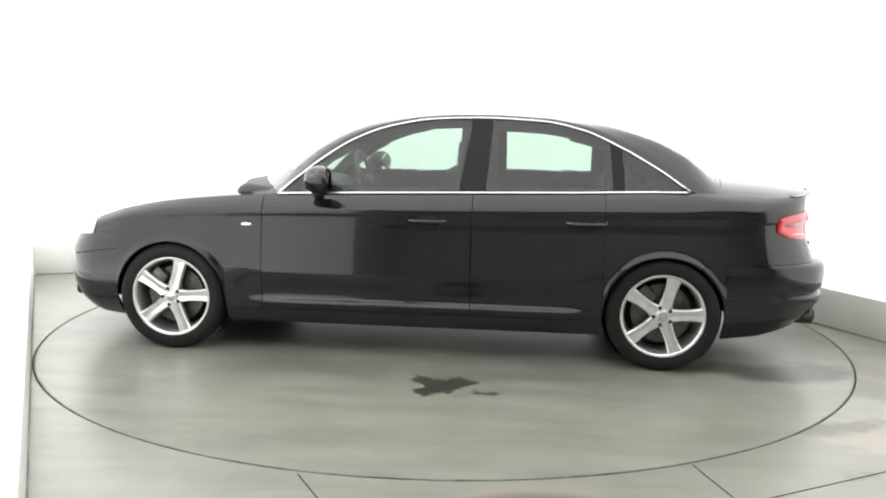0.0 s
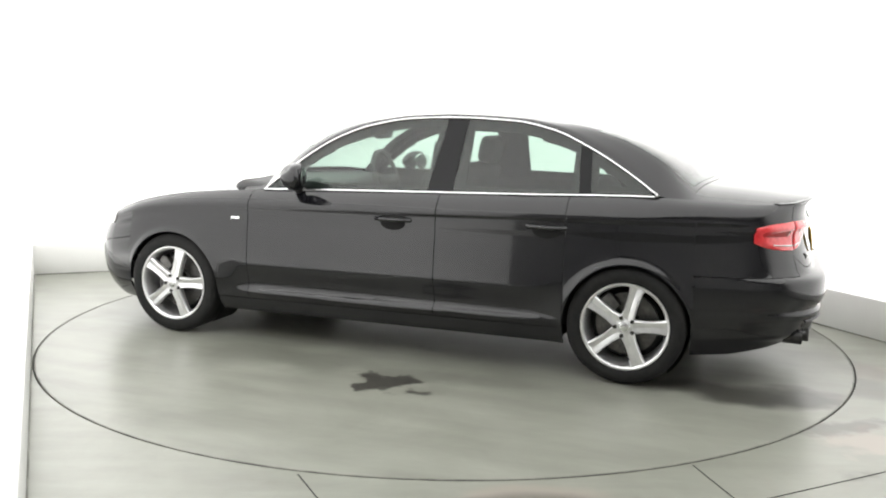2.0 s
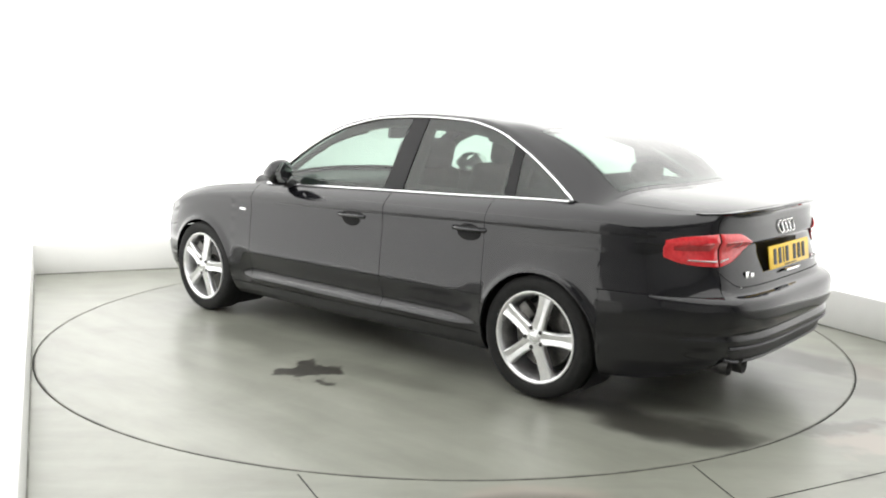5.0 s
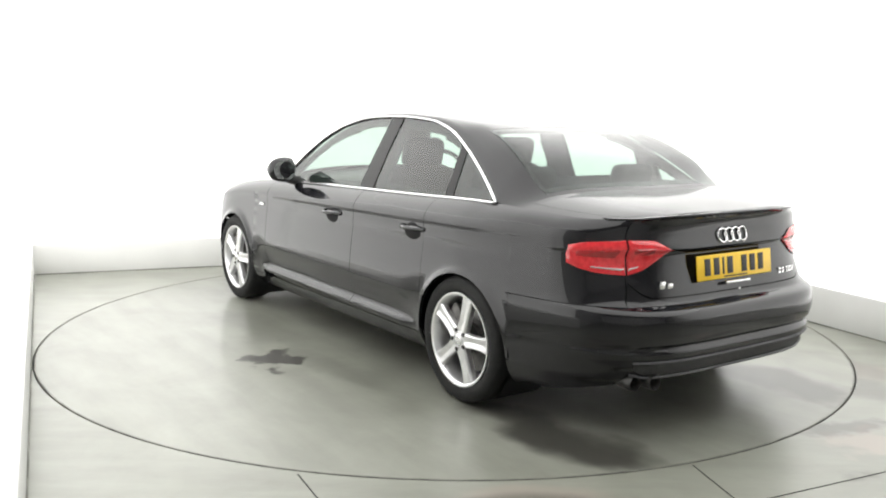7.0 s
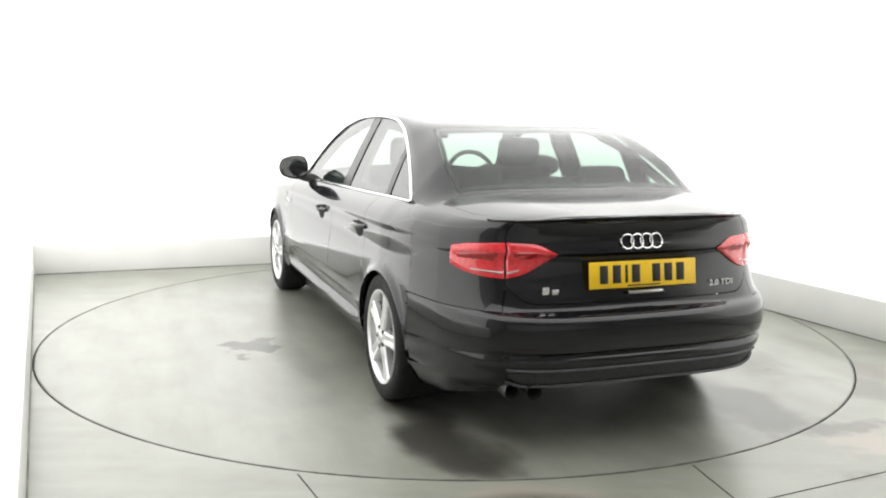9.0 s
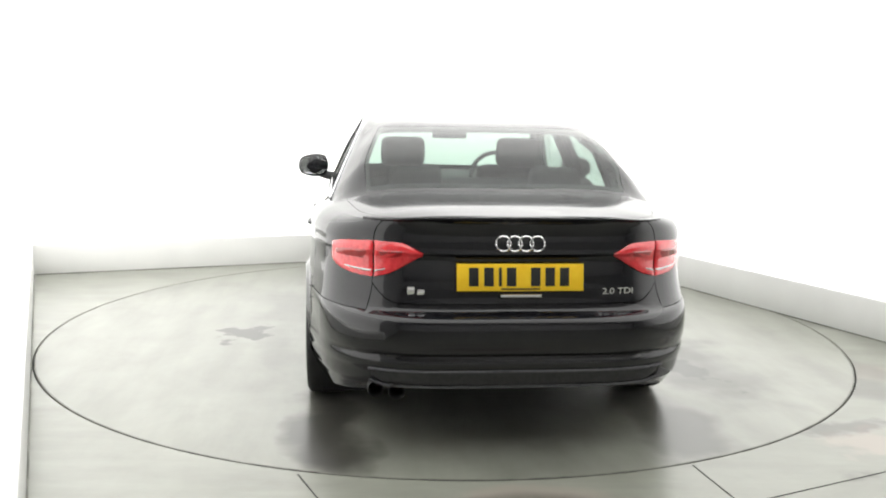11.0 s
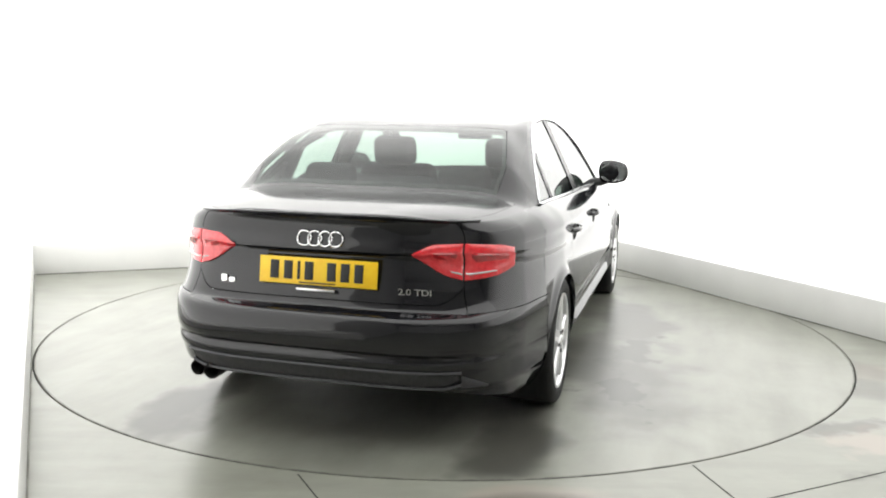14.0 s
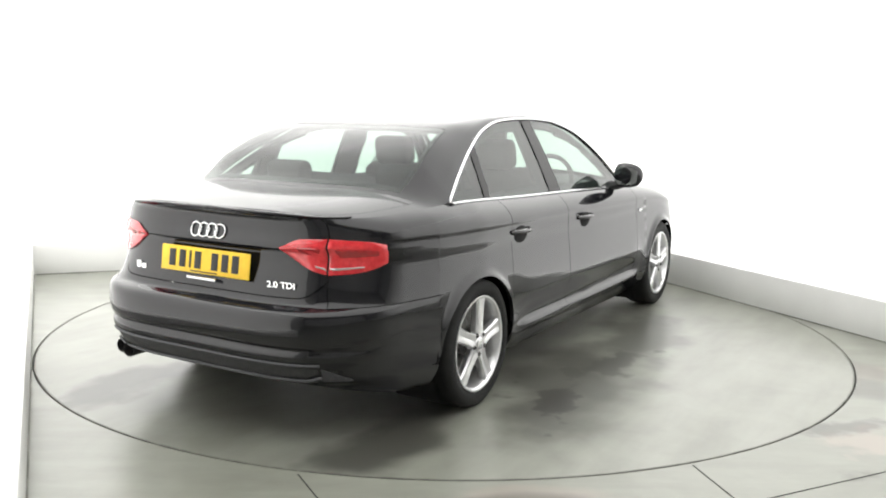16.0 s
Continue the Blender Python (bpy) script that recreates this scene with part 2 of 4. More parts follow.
def shell_part(name, V, keep, mat, parent, label="", gap=0.0022, depth=0.018, smooth=32, lift=0.0, seamless=None):
    """The kept quads of the grid V as one panel, its edges drawn in by gap and turned inwards by depth."""
    bm = bmesh.new()
    verts = {}
    ni, nj = len(V), len(V[0])

    def vert(i, j):
        if (i, j) not in verts:
            verts[i, j] = bm.verts.new(V[i][j])
        return verts[i, j]
    for i in range(ni - 1):
        for j in range(nj - 1):
            if keep(i, j):
                try:
                    bm.faces.new((vert(i, j), vert(i + 1, j), vert(i + 1, j + 1), vert(i, j + 1)))
                except ValueError:
                    pass
    bmesh.ops.remove_doubles(bm, verts=bm.verts[:], dist=0.0004)
    bmesh.ops.recalc_face_normals(bm, faces=bm.faces[:])
    mid = Vector((0, 0, 0.5))
    bm.normal_update()
    score = sum((f.calc_center_median() - mid).dot(f.normal) * f.calc_area() for f in bm.faces)
    if score < 0:
        bmesh.ops.reverse_faces(bm, faces=bm.faces[:])
    bm.normal_update()
    if lift:
        for v in bm.verts:
            v.co += v.normal * lift
    edges = [e for e in bm.edges if e.is_boundary and abs(e.verts[0].co.y) + abs(e.verts[1].co.y) > 1e-4]
    bverts = {v for e in edges for v in e.verts}
    shift = {}
    for v in bverts:
        d = Vector()
        for e in v.link_edges:
            if not e.is_boundary:
                d += (e.other_vert(v).co - v.co).normalized()
        shift[v] = d.normalized() * gap if d.length > 1e-6 else Vector()
    normals = {v: v.normal.copy() for v in bverts}
    for v in bverts:
        if seamless and seamless(v.co):
            shift[v] = Vector()
        if abs(v.co.y) < 1e-4:
            shift[v].y = 0
        v.co += shift[v]
    if depth:
        low = {v: bm.verts.new(v.co - normals[v] * depth) for v in bverts}
        for e in edges:
            a, b = e.verts
            f = e.link_faces[0]
            loop = [l for l in f.loops if l.edge == e][0]
            if loop.vert == a:
                a, b = b, a
            bm.faces.new((a, b, low[b], low[a]))
    return part(name, bm, mat, parent, label, smooth="keep") if smooth == "keep" else finish(name, bm, mat, parent, label, smooth)


def finish(name, bm, mat, parent, label, smooth):
    me = bpy.data.meshes.new(name)
    bm.to_mesh(me)
    bm.free()
    for p in me.polygons:
        p.use_smooth = True
    me.set_sharp_from_angle(angle=radians(smooth))
    me.materials.append(mat)
    ob = new(name, me)
    ob.parent = parent
    if label:
        tagged(ob, label)
    return ob


def curve(xs, keys):
    """Smooth interpolation through (x, value) keys."""
    keys = sorted(keys)
    kx, ky = [k[0] for k in keys], [k[1] for k in keys]
    sl = [(ky[i + 1] - ky[i]) / (kx[i + 1] - kx[i]) for i in range(len(kx) - 1)]
    tg = [sl[0]] + [0.0 if sl[i - 1] * sl[i] <= 0 else 2 * sl[i - 1] * sl[i] / (sl[i - 1] + sl[i]) for i in range(1, len(sl))] + [sl[-1]]
    out = []
    for x in np.atleast_1d(xs):
        x = min(max(x, kx[0]), kx[-1])
        i = max(0, min(len(sl) - 1, int(np.searchsorted(kx, x)) - 1))
        h = kx[i + 1] - kx[i]
        t = (x - kx[i]) / h
        out.append((2 * t**3 - 3 * t**2 + 1) * ky[i] + (t**3 - 2 * t**2 + t) * h * tg[i] + (3 * t**2 - 2 * t**3) * ky[i + 1] + (t**3 - t**2) * h * tg[i + 1])
    return out if np.ndim(xs) else out[0]


# ---- the room ----
def line_meet(p, d, q, e):
    k = ((q[0] - p[0]) * e[1] - (q[1] - p[1]) * e[0]) / (d[0] * e[1] - d[1] * e[0])
    return (p[0] + k * d[0], p[1] + k * d[1])


LEFT, BACK, RIGHT = ((-3.418, 1.507), (0.4147, -0.91)), ((-3.418, 1.507), (0.9303, 0.3669)), ((1.707, 2.0), (0.4407, -0.8976))
KERB_H = 0.258
CEILING = 2.9


def moved(line, d):
    (x, y), (dx, dy) = line
    return ((x + dy * d, y - dx * d), (dx, dy))


def box_between(p, q, z0, z1, thick, bevel=0.0):
    """An upright slab whose inner face runs from p to q; thick reaches to the right of p to q when positive."""
    d = Vector((q[0] - p[0], q[1] - p[1]))
    a = math.degrees(math.atan2(d.y, d.x))
    n = Vector((d.y, -d.x)).normalized() * thick / 2
    return rbox(((p[0] + q[0]) / 2 + n.x, (p[1] + q[1]) / 2 + n.y, (z0 + z1) / 2), (d.length, abs(thick), z1 - z0), bevel, (0, 0, a))


lw, bw, rw = moved(LEFT, 0.25), moved(BACK, -0.12), moved(RIGHT, -0.12)
cl, cr = line_meet(*lw, *bw), line_meet(*bw, *rw)
FRONT = ((0, -6.8), (1, 0))
fr = line_meet(*rw, *FRONT)
kl, kr = line_meet(*LEFT, *BACK), line_meet(*BACK, *RIGHT)
kend = line_meet(*LEFT, (0, -3.5), (1, 0))
left_end, right_end = line_meet(*lw, (0, -3.5), (1, 0)), line_meet(*rw, (0, -4.6), (1, 0))
fl = (left_end[0] - 0.5, FRONT[0][1])
rend = line_meet(*RIGHT, *FRONT)


def rounded(a, c, b2, r, n=14):
    """Points of a rounded corner at c between the ways to a and b2."""
    u, v = (Vector(a) - Vector(c)).normalized(), (Vector(b2) - Vector(c)).normalized()
    half = u.angle(v) / 2
    d = r / math.tan(half)
    mid = Vector(c) + (u + v).normalized() * (r / math.sin(half))
    s, e = Vector(c) + u * d - mid, Vector(c) + v * d - mid
    turn = s.angle_signed(e)
    out = []
    for k in range(n + 1):
        w = -turn * k / n
        out.append((mid.x + s.x * math.cos(w) - s.y * math.sin(w), mid.y + s.x * math.sin(w) + s.y * math.cos(w)))
    return out


def wall_sheet(points, thick):
    """An upright wall of even thickness along points, its room side on the points."""
    bm = bmesh.new()
    cols = []
    for k, p in enumerate(points):
        a, c = points[max(0, k - 1)], points[min(len(points) - 1, k + 1)]
        n = Vector((-(c[1] - a[1]), c[0] - a[0])).normalized() * thick
        cols.append([bm.verts.new(q) for q in ((p[0], p[1], -0.05), (p[0], p[1], CEILING), (p[0] + n.x, p[1] + n.y, CEILING), (p[0] + n.x, p[1] + n.y, -0.05))])
    for A, B in zip(cols, cols[1:]):
        for k in range(4):
            bm.faces.new((A[k], A[(k + 1) % 4], B[(k + 1) % 4], B[k]))
    bm.faces.new(cols[0])
    bm.faces.new(cols[-1])
    return bm


corner_l, corner_r = rounded(left_end, cl, cr, 0.12), rounded(cl, cr, fr, 1.1)
half_l, half_r = len(corner_l) // 2, len(corner_r) // 2
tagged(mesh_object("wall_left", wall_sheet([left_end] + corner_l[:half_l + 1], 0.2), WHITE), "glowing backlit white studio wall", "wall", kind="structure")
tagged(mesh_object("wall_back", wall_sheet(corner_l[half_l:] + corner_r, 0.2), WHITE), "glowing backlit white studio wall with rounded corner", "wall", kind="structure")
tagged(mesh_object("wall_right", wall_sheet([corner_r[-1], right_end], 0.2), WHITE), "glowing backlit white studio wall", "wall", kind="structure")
# walls out of view, added to close the room and shape the car's reflections
for p, q in ((right_end, fr), (fl, left_end)):
    tagged(mesh_object("wall_side", wall_sheet([p, q], 0.2), REARWALL), "unseen plain pale grey wall beside the camera", "wall", kind="structure")
tagged(mesh_object("wall_front", box_between(fr, fl, -0.05, CEILING, -0.2), REARWALL), "unseen plain pale grey wall closing the studio behind the camera", "wall", kind="structure")
for name, p, q, t in (("baseboard_left", kend, kl, -0.245), ("baseboard_back", kl, kr, -0.115), ("baseboard_right", kr, rend, -0.115)):
    tagged(mesh_object(name, box_between(p, q, -0.02, KERB_H, t, 0.006), BOARD), "low pale grey ledge along the foot of the wall", "ledge", kind="structure")

R_DISC = 2.474
bm = bmesh.new()
ring_in = [bm.verts.new((math.cos(a) * (R_DISC + 0.0045), math.sin(a) * (R_DISC + 0.0045), 0)) for a in np.linspace(0, 2 * math.pi, 193)[:-1]]
ring_out = [bm.verts.new((math.cos(a) * 14, math.sin(a) * 14, 0)) for a in np.linspace(0, 2 * math.pi, 193)[:-1]]
ring_low = [bm.verts.new((v.co.x, v.co.y, -0.06)) for v in ring_in]
for i in range(192):
    j = (i + 1) % 192
    bm.faces.new((ring_in[i], ring_out[i], ring_out[j], ring_in[j]))
    bm.faces.new((ring_in[i], ring_in[j], ring_low[j], ring_low[i]))
tagged(mesh_object("floor", bm, ROOM_FLOOR, smooth=30), "worn glossy pale grey-green painted concrete floor", "floor", kind="structure")
bm = bmesh.new()
bmesh.ops.create_circle(bm, cap_ends=True, radius=R_DISC + 0.1, segments=96)
bmesh.ops.translate(bm, verts=bm.verts[:], vec=(0, 0, -0.06))
tagged(mesh_object("floor_pit", bm, DARK), "dark pit under the turntable", "floor", kind="structure")
for p, q in (((-0.557, -2.442), (-0.352, -2.848)), ((1.024, -2.278), (1.164, -2.9)), ((1.173, -2.603), (1.983, -2.214))):
    tagged(mesh_object("floor_joint", box_between(p, q, -0.004, 0.0015, 0.0055), SEAM), "thin dark joint in the painted floor", "floor joint", kind="structure")

for (x, y), (dx, dy), n, a, z in ((*LEFT, (0.91, 0.4147), 0.02, 5.1), (*BACK, (0.3669, -0.9303), 0.02, 4.85), (*RIGHT, (-0.8976, -0.4407), -1.4, 3.6)):
    p, q = (x + dx * a + n[0] * 0.003, y + dy * a + n[1] * 0.003), (x + dx * z + n[0] * 0.003, y + dy * z + n[1] * 0.003)
    tagged(mesh_object("floor_joint", rbox(((p[0] + q[0]) / 2, (p[1] + q[1]) / 2, 0.002), (math.hypot(q[0] - p[0], q[1] - p[1]), 0.008, 0.008), 0.001, (0, 0, math.degrees(math.atan2(dy, dx)))), GRIME), "dirty joint between ledge and floor", "floor joint", kind="structure")

# out of view: assumed overhead glow, its front edge set for the car's reflections
CEILING_SPLIT = -4.3
for name, y0, y1, mat, label in (("ceiling_light", CEILING_SPLIT, 6.0, SOFFIT, "unseen glowing white light ceiling, assumed over the turntable"), ("ceiling", -10.0, CEILING_SPLIT, PLAINCEIL, "unseen plain pale unlit studio ceiling")):
    bm = bmesh.new()
    bmesh.ops.create_grid(bm, x_segments=1, y_segments=1, size=0.5)
    for v in bm.verts:
        v.co = Vector((v.co.x * 14, (y0 + y1) / 2 + v.co.y * (y1 - y0), CEILING))
    tagged(mesh_object(name, bm, mat), label, "ceiling", kind="structure")


# ---- turntable ----
turntable = empty("turntable", "round flush turntable with worn pale grey-green paint and dark wet stains", "turntable")
bm = bmesh.new()
bmesh.ops.create_cone(bm, cap_ends=True, segments=192, radius1=R_DISC - 0.0055, radius2=R_DISC - 0.0055, depth=0.05)
bmesh.ops.translate(bm, verts=bm.verts[:], vec=(0, 0, -0.025))
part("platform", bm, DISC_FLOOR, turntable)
bm = bmesh.new()
edge = [[bm.verts.new((math.cos(a) * r, math.sin(a) * r, z)) for r, z in ((R_DISC - 0.0045, -0.03), (R_DISC - 0.0045, 0.0005), (R_DISC - 0.012, 0.0012), (R_DISC - 0.013, 0.0))] for a in np.linspace(0, 2 * math.pi, 193)[:-1]]
for i in range(192):
    for k in range(3):
        bm.faces.new((edge[i][k], edge[(i + 1) % 192][k], edge[(i + 1) % 192][k + 1], edge[i][k + 1]))
part("edge_trim", bm, EDGE_STEEL, turntable, "worn metal edge of the disc")

# ---- the car: x forward, y to its left, z up, origin on the ground midway between the axles ----
car = empty("car", "glossy black saloon car with silver alloy wheels, parked on the turntable", "car")
AXLE, HUB_Z, R_TYRE, R_ARCH = 1.404, 0.308, 0.312, 0.329
NR, NF = 3.0, 3.1
XR, XF = -1.35, 1.35
REAR, NOSE = -2.29, 2.22
TOP = [(2.25, 0.635), (2.1, 0.685), (1.9, 0.762), (1.7, 0.815), (1.404, 0.87), (1.1, 0.9), (0.79, 0.921), (0, 0.945), (-0.8, 0.965), (-1.531, 0.984), (-1.8, 0.972), (-2.05, 0.962), (-2.2, 0.966), (-2.29, 0.982)]
BOTTOM = [(2.25, 0.2), (1.9, 0.175), (1.0, 0.17), (-1.1, 0.175), (-1.8, 0.175), (-2.1, 0.22), (-2.29, 0.275)]
TORNADO = [(2.25, 0.6), (1.9, 0.71), (1.4, 0.798), (0.8, 0.826), (-0.2, 0.848), (-1.4, 0.876), (-2.0, 0.884), (-2.29, 0.884)]
SIDE = [(0.15, 0.80), (0.2, 0.838), (0.262, 0.874), (0.29, 0.896), (0.302, 0.903), (0.31, 0.902), (0.338, 0.875), (0.36, 0.873), (0.455, 0.902), (0.475, 0.907), (0.52, 0.904), (0.6, 0.897), (0.7, 0.886), (0.745, 0.88), (0.785, 0.881), (0.85, 0.882), (0.9, 0.88)]
PLAIN = [(0.15, 0.80), (0.2, 0.84), (0.3, 0.882), (0.4, 0.894), (0.5, 0.9), (0.6, 0.896), (0.7, 0.886), (0.76, 0.88), (0.8, 0.881), (0.85, 0.882), (0.9, 0.88)]
TAIL = [(0.15, -2.2), (0.26, -2.27), (0.29, -2.32), (0.36, -2.352), (0.385, -2.372), (0.405, -2.374), (0.428, -2.362), (0.45, -2.38), (0.5, -2.392), (0.55, -2.39), (0.578, -2.381), (0.592, -2.362), (0.602, -2.332), (0.61, -2.318), (0.66, -2.3), (0.70, -2.286), (0.8, -2.262), (0.82, -2.262), (0.836, -2.278), (0.9, -2.262), (0.945, -2.266), (0.985, -2.295)]
FACE = [(0.15, 2.10), (0.25, 2.21), (0.4, 2.262), (0.52, 2.255), (0.6, 2.22), (0.7, 2.15)]


def flank(x, z):
    """Half width of the body side at x and z, before the plan rounds in at the ends."""
    tz, top = curve(x, TORNADO), curve(x, TOP)
    plain = min(1.0, max(0.0, (max(x - 0.78, -0.86 - x)) / 0.2))
    plain = plain * plain * (3 - 2 * plain)
    zz = min(z, tz)
    crest = curve(zz, SIDE) * (1 - plain) + curve(zz, PLAIN) * plain
    if z > tz:
        high = curve(x, [(2.2, 0.84), (1.4, 0.80), (0.8, 0.80), (-1.5, 0.785), (-1.8, 0.785), (-2.2, 0.81)])
        k = (z - tz) / max(0.02, top - tz)
        bend = curve(x, [(2.2, 2.1), (-1.45, 2.1), (-1.75, 3.4), (-2.3, 3.4)])
        crest -= (crest - high) * (0.3 * k + 0.7 * k**bend)
    # hollow under the shoulder crease
    crest -= 0.0035 * math.exp(-((z - tz + 0.032) / 0.02) ** 2) if z < tz else 0.0035 * math.exp(-2.56) * math.exp(-((z - tz) / 0.02) ** 2)
    for xw in (AXLE, -AXLE):
        r = math.hypot(x - xw, z - HUB_Z)
        crest += 0.017 * math.exp(-((r - R_ARCH) / 0.028) ** 2)
    return crest


def tail_fullness(z):
    return curve(z, [(0.2, 3.5), (0.56, 3.5), (0.68, 3.2), (0.8, 3.15), (1.0, 3.2)])


def plan(f, n):
    return max(0.0, 1 - f**n) ** (1 / n)


def tail_plan(f, z):
    """Share of the half width left at fraction f of the tail: a straight taper, then a tight corner."""
    return (1 - 0.1 * f**1.3) * plan(f, tail_fullness(z) + 0.8)


def tail_fraction(share, z):
    """The fraction f of the tail at which the given share of the half width is left."""
    lo, hi = 0.0, 1.0
    for _ in range(40):
        mid = (lo + hi) / 2
        lo, hi = (mid, hi) if tail_plan(mid, z) > share else (lo, mid)
    return lo


def column(x0, z):
    """The point of the left flank over the nominal station x0 at height z."""
    if x0 < XR:
        f = (XR - x0) / (XR - REAR)
        return Vector((x0 + (curve(z, TAIL) - REAR) * max(0, (f - 0.35) / 0.65), flank(x0, z) * tail_plan(f, z), z))
    if x0 > XF:
        f = (x0 - XF) / (NOSE - XF)
        return Vector((x0 + (curve(z, FACE) - NOSE) * max(0, (f - 0.35) / 0.65), flank(x0, z) * plan(f, NF), z))
    return Vector((x0, flank(x0, z), z))


LID_X = -2.207


def stations():
    xs = [1.0, 0.93, 0.86, -0.34, -1.0, LID_X]
    xs += list(np.linspace(-1.0, 1.0, 36))
    for xw in (AXLE, -AXLE):
        xs += [xw + R_ARCH * math.cos(a) for a in np.linspace(0, math.pi, 25)]
        xs += [xw + s * (R_ARCH + 0.004) for s in (-1, 1)]
    for p in np.linspace(math.radians(30), math.radians(90), 56):
        f = math.sin(p) ** (2 / NR)
        if XR + f * (REAR - XR) < -AXLE - R_ARCH - 0.02:
            xs.append(XR + f * (REAR - XR))
        g = math.sin(p) ** (2 / NF)
        if XF + g * (NOSE - XF) > AXLE + R_ARCH + 0.02:
            xs.append(XF + g * (NOSE - XF))
    xs = sorted(xs)
    out = [xs[0]]
    for x in xs[1:]:
        if x - out[-1] > (0.0025 if x > -2.1 else 0.00003):
            out.append(x)
    return out


XS = stations()
ROWS = np.linspace(0, 1, 91)


def low_edge(x):
    z = curve(x, BOTTOM)
    for xw in (AXLE, -AXLE):
        if abs(x - xw) <= R_ARCH + 1e-6:
            z = max(z, HUB_Z + math.sqrt(max(0, R_ARCH**2 - (x - xw) ** 2)))
    return z


CUT, LID = 44, 50
CUT_Z = 0.602


def lid_low(x):
    """Lower edge of the boot lid: level in the middle, rounded up to the lamps at its sides."""
    f = min(1.0, max(0.0, (XR - x) / (XR - REAR)))
    y = 0.88 * tail_plan(f, 0.65)
    k = min(1.0, max(0.0, (y - 0.47) / 0.17))
    return 0.634 + 0.125 * k**2.2


def row_height(x, k):
    """Height of row k of the body side; behind the rear wheel two rows follow the panel joints."""
    a, b = low_edge(x), curve(x, TOP)
    if x > -AXLE - R_ARCH + 1e-5:
        return a + (b - a) * ROWS[k]
    c, d = CUT_Z, lid_low(x)
    if k <= CUT:
        return a + (c - a) * k / CUT
    if k <= LID:
        return c + (d - c) * (k - CUT) / (LID - CUT)
    return d + (b - d) * (k - LID) / (len(ROWS) - 1 - LID)


FLANK = []
for x in XS:
    FLANK.append([column(x, row_height(x, k)) for k in range(len(ROWS))])


def flank_region(i, j):
    x0, r = (XS[i] + XS[i + 1]) / 2, (ROWS[j] + ROWS[j + 1]) / 2
    if x0 < -AXLE - R_ARCH:
        if j < (LID if x0 < LID_X else CUT):
            return "rear_bumper"
        return "boot_lid" if x0 < LID_X else "rear_wing"
    if x0 > AXLE + R_ARCH:
        return "front_bumper" if r < 0.65 else "front_wing"
    if r < 0.12 and abs(x0) < 1.06:
        return "side_sill"
    if x0 > 0.86:
        return "front_wing"
    if x0 > -0.34:
        return "front_door"
    return "rear_door" if x0 > -1.065 else "rear_wing"


def mirrored(V, s):
    return [[Vector((p.x, p.y * s, p.z)) for p in row] for row in V]


def shoulder(p):
    return p.x < -1.5 and abs(p.y) > 0.56 and p.z > curve(p.x, TOP) - 0.012


LABELS = {"rear_bumper": "glossy black rear bumper", "side_sill": "black side sill with a sharp crease"}
panels = {}
for s in (1, -1):
    V = mirrored(FLANK, s)
    for name in ("front_wing", "front_door", "rear_door", "rear_wing", "side_sill"):
        panels[name, s] = shell_part(name, V, lambda i, j, n=name: flank_region(i, j) == n, PAINT, car, LABELS.get(name, ""), seamless=shoulder)
ORDER = len(XS)
REARCOLS = [i for i in range(ORDER) if XS[i] < -AXLE - R_ARCH + 0.001]
FRONTCOLS = [i for i in range(ORDER) if XS[i] > AXLE + R_ARCH - 0.001]


def wrapped(cols):
    """Both flanks' end columns as one grid that runs round the end of the car."""
    if cols[0] == 0:
        cols = cols[::-1]
    return [list(FLANK[i]) for i in cols] + [[Vector((p.x, -p.y, p.z)) for p in FLANK[i]] for i in cols[::-1][1:]], cols + cols[::-1][1:]


for cols, names in ((REARCOLS, ("rear_bumper", "boot_lid")), (FRONTCOLS, ("front_bumper",))):
    V, idx = wrapped(cols)
    for name in names:
        panels[name] = shell_part(name, V, lambda i, j, n=name: flank_region(min(idx[i], idx[i + 1], ORDER - 2), j) == n, PAINT, car, LABELS.get(name, ""))

# upper shell: from the bonnet's edge over the window arch to the boot's edge, and across to the centre
ARCH = [(0.791, 0.921), (0.68, 1.013), (0.555, 1.113), (0.364, 1.232), (0.168, 1.306), (-0.097, 1.352), (-0.374, 1.362), (-0.711, 1.349), (-0.934, 1.306), (-1.15, 1.217), (-1.364, 1.1), (-1.531, 0.99)]
RIDGE_X = [(2.22, 2.22), (2.05, 2.07), (1.75, 1.8), (1.404, 1.5), (1.1, 1.3), (0.93, 1.2), (0.80, 1.09), (0.68, 0.84), (0.555, 0.65), (0.364, 0.43), (0.168, 0.23), (-0.097, -0.06), (-0.374, -0.35), (-0.711, -0.71), (-0.934, -0.94), (-1.15, -1.17), (-1.364, -1.39), (-1.531, -1.59), (-1.65, -1.74), (-1.72, -1.83), (-1.8, -1.9), (-2.0, -2.06), (-2.29, -2.29)]
RIDGE_Z = [(2.22, 0.64), (2.07, 0.735), (1.8, 0.815), (1.5, 0.884), (1.3, 0.925), (1.2, 0.944), (1.09, 0.966), (0.946, 1.045), (0.80, 1.135), (0.631, 1.232), (0.33, 1.338), (0.0, 1.378), (-0.3, 1.393), (-0.72, 1.382), (-1.02, 1.352), (-1.28, 1.298), (-1.55, 1.195), (-1.74, 1.068), (-1.79, 1.046), (-1.92, 1.033), (-2.1, 1.014), (-2.29, 0.99)]


ARCH = [(x, z + 0.022 * max(0.0, z - 0.98)) for x, z in ARCH]
RIDGE_Z = [(x, z + 0.016 * max(0.0, z - 0.98)) for x, z in RIDGE_Z]


def side_glass_y(z):
    k = max(0.0, z - 0.93)
    return 0.803 - 0.40 * k - 0.16 * k * k


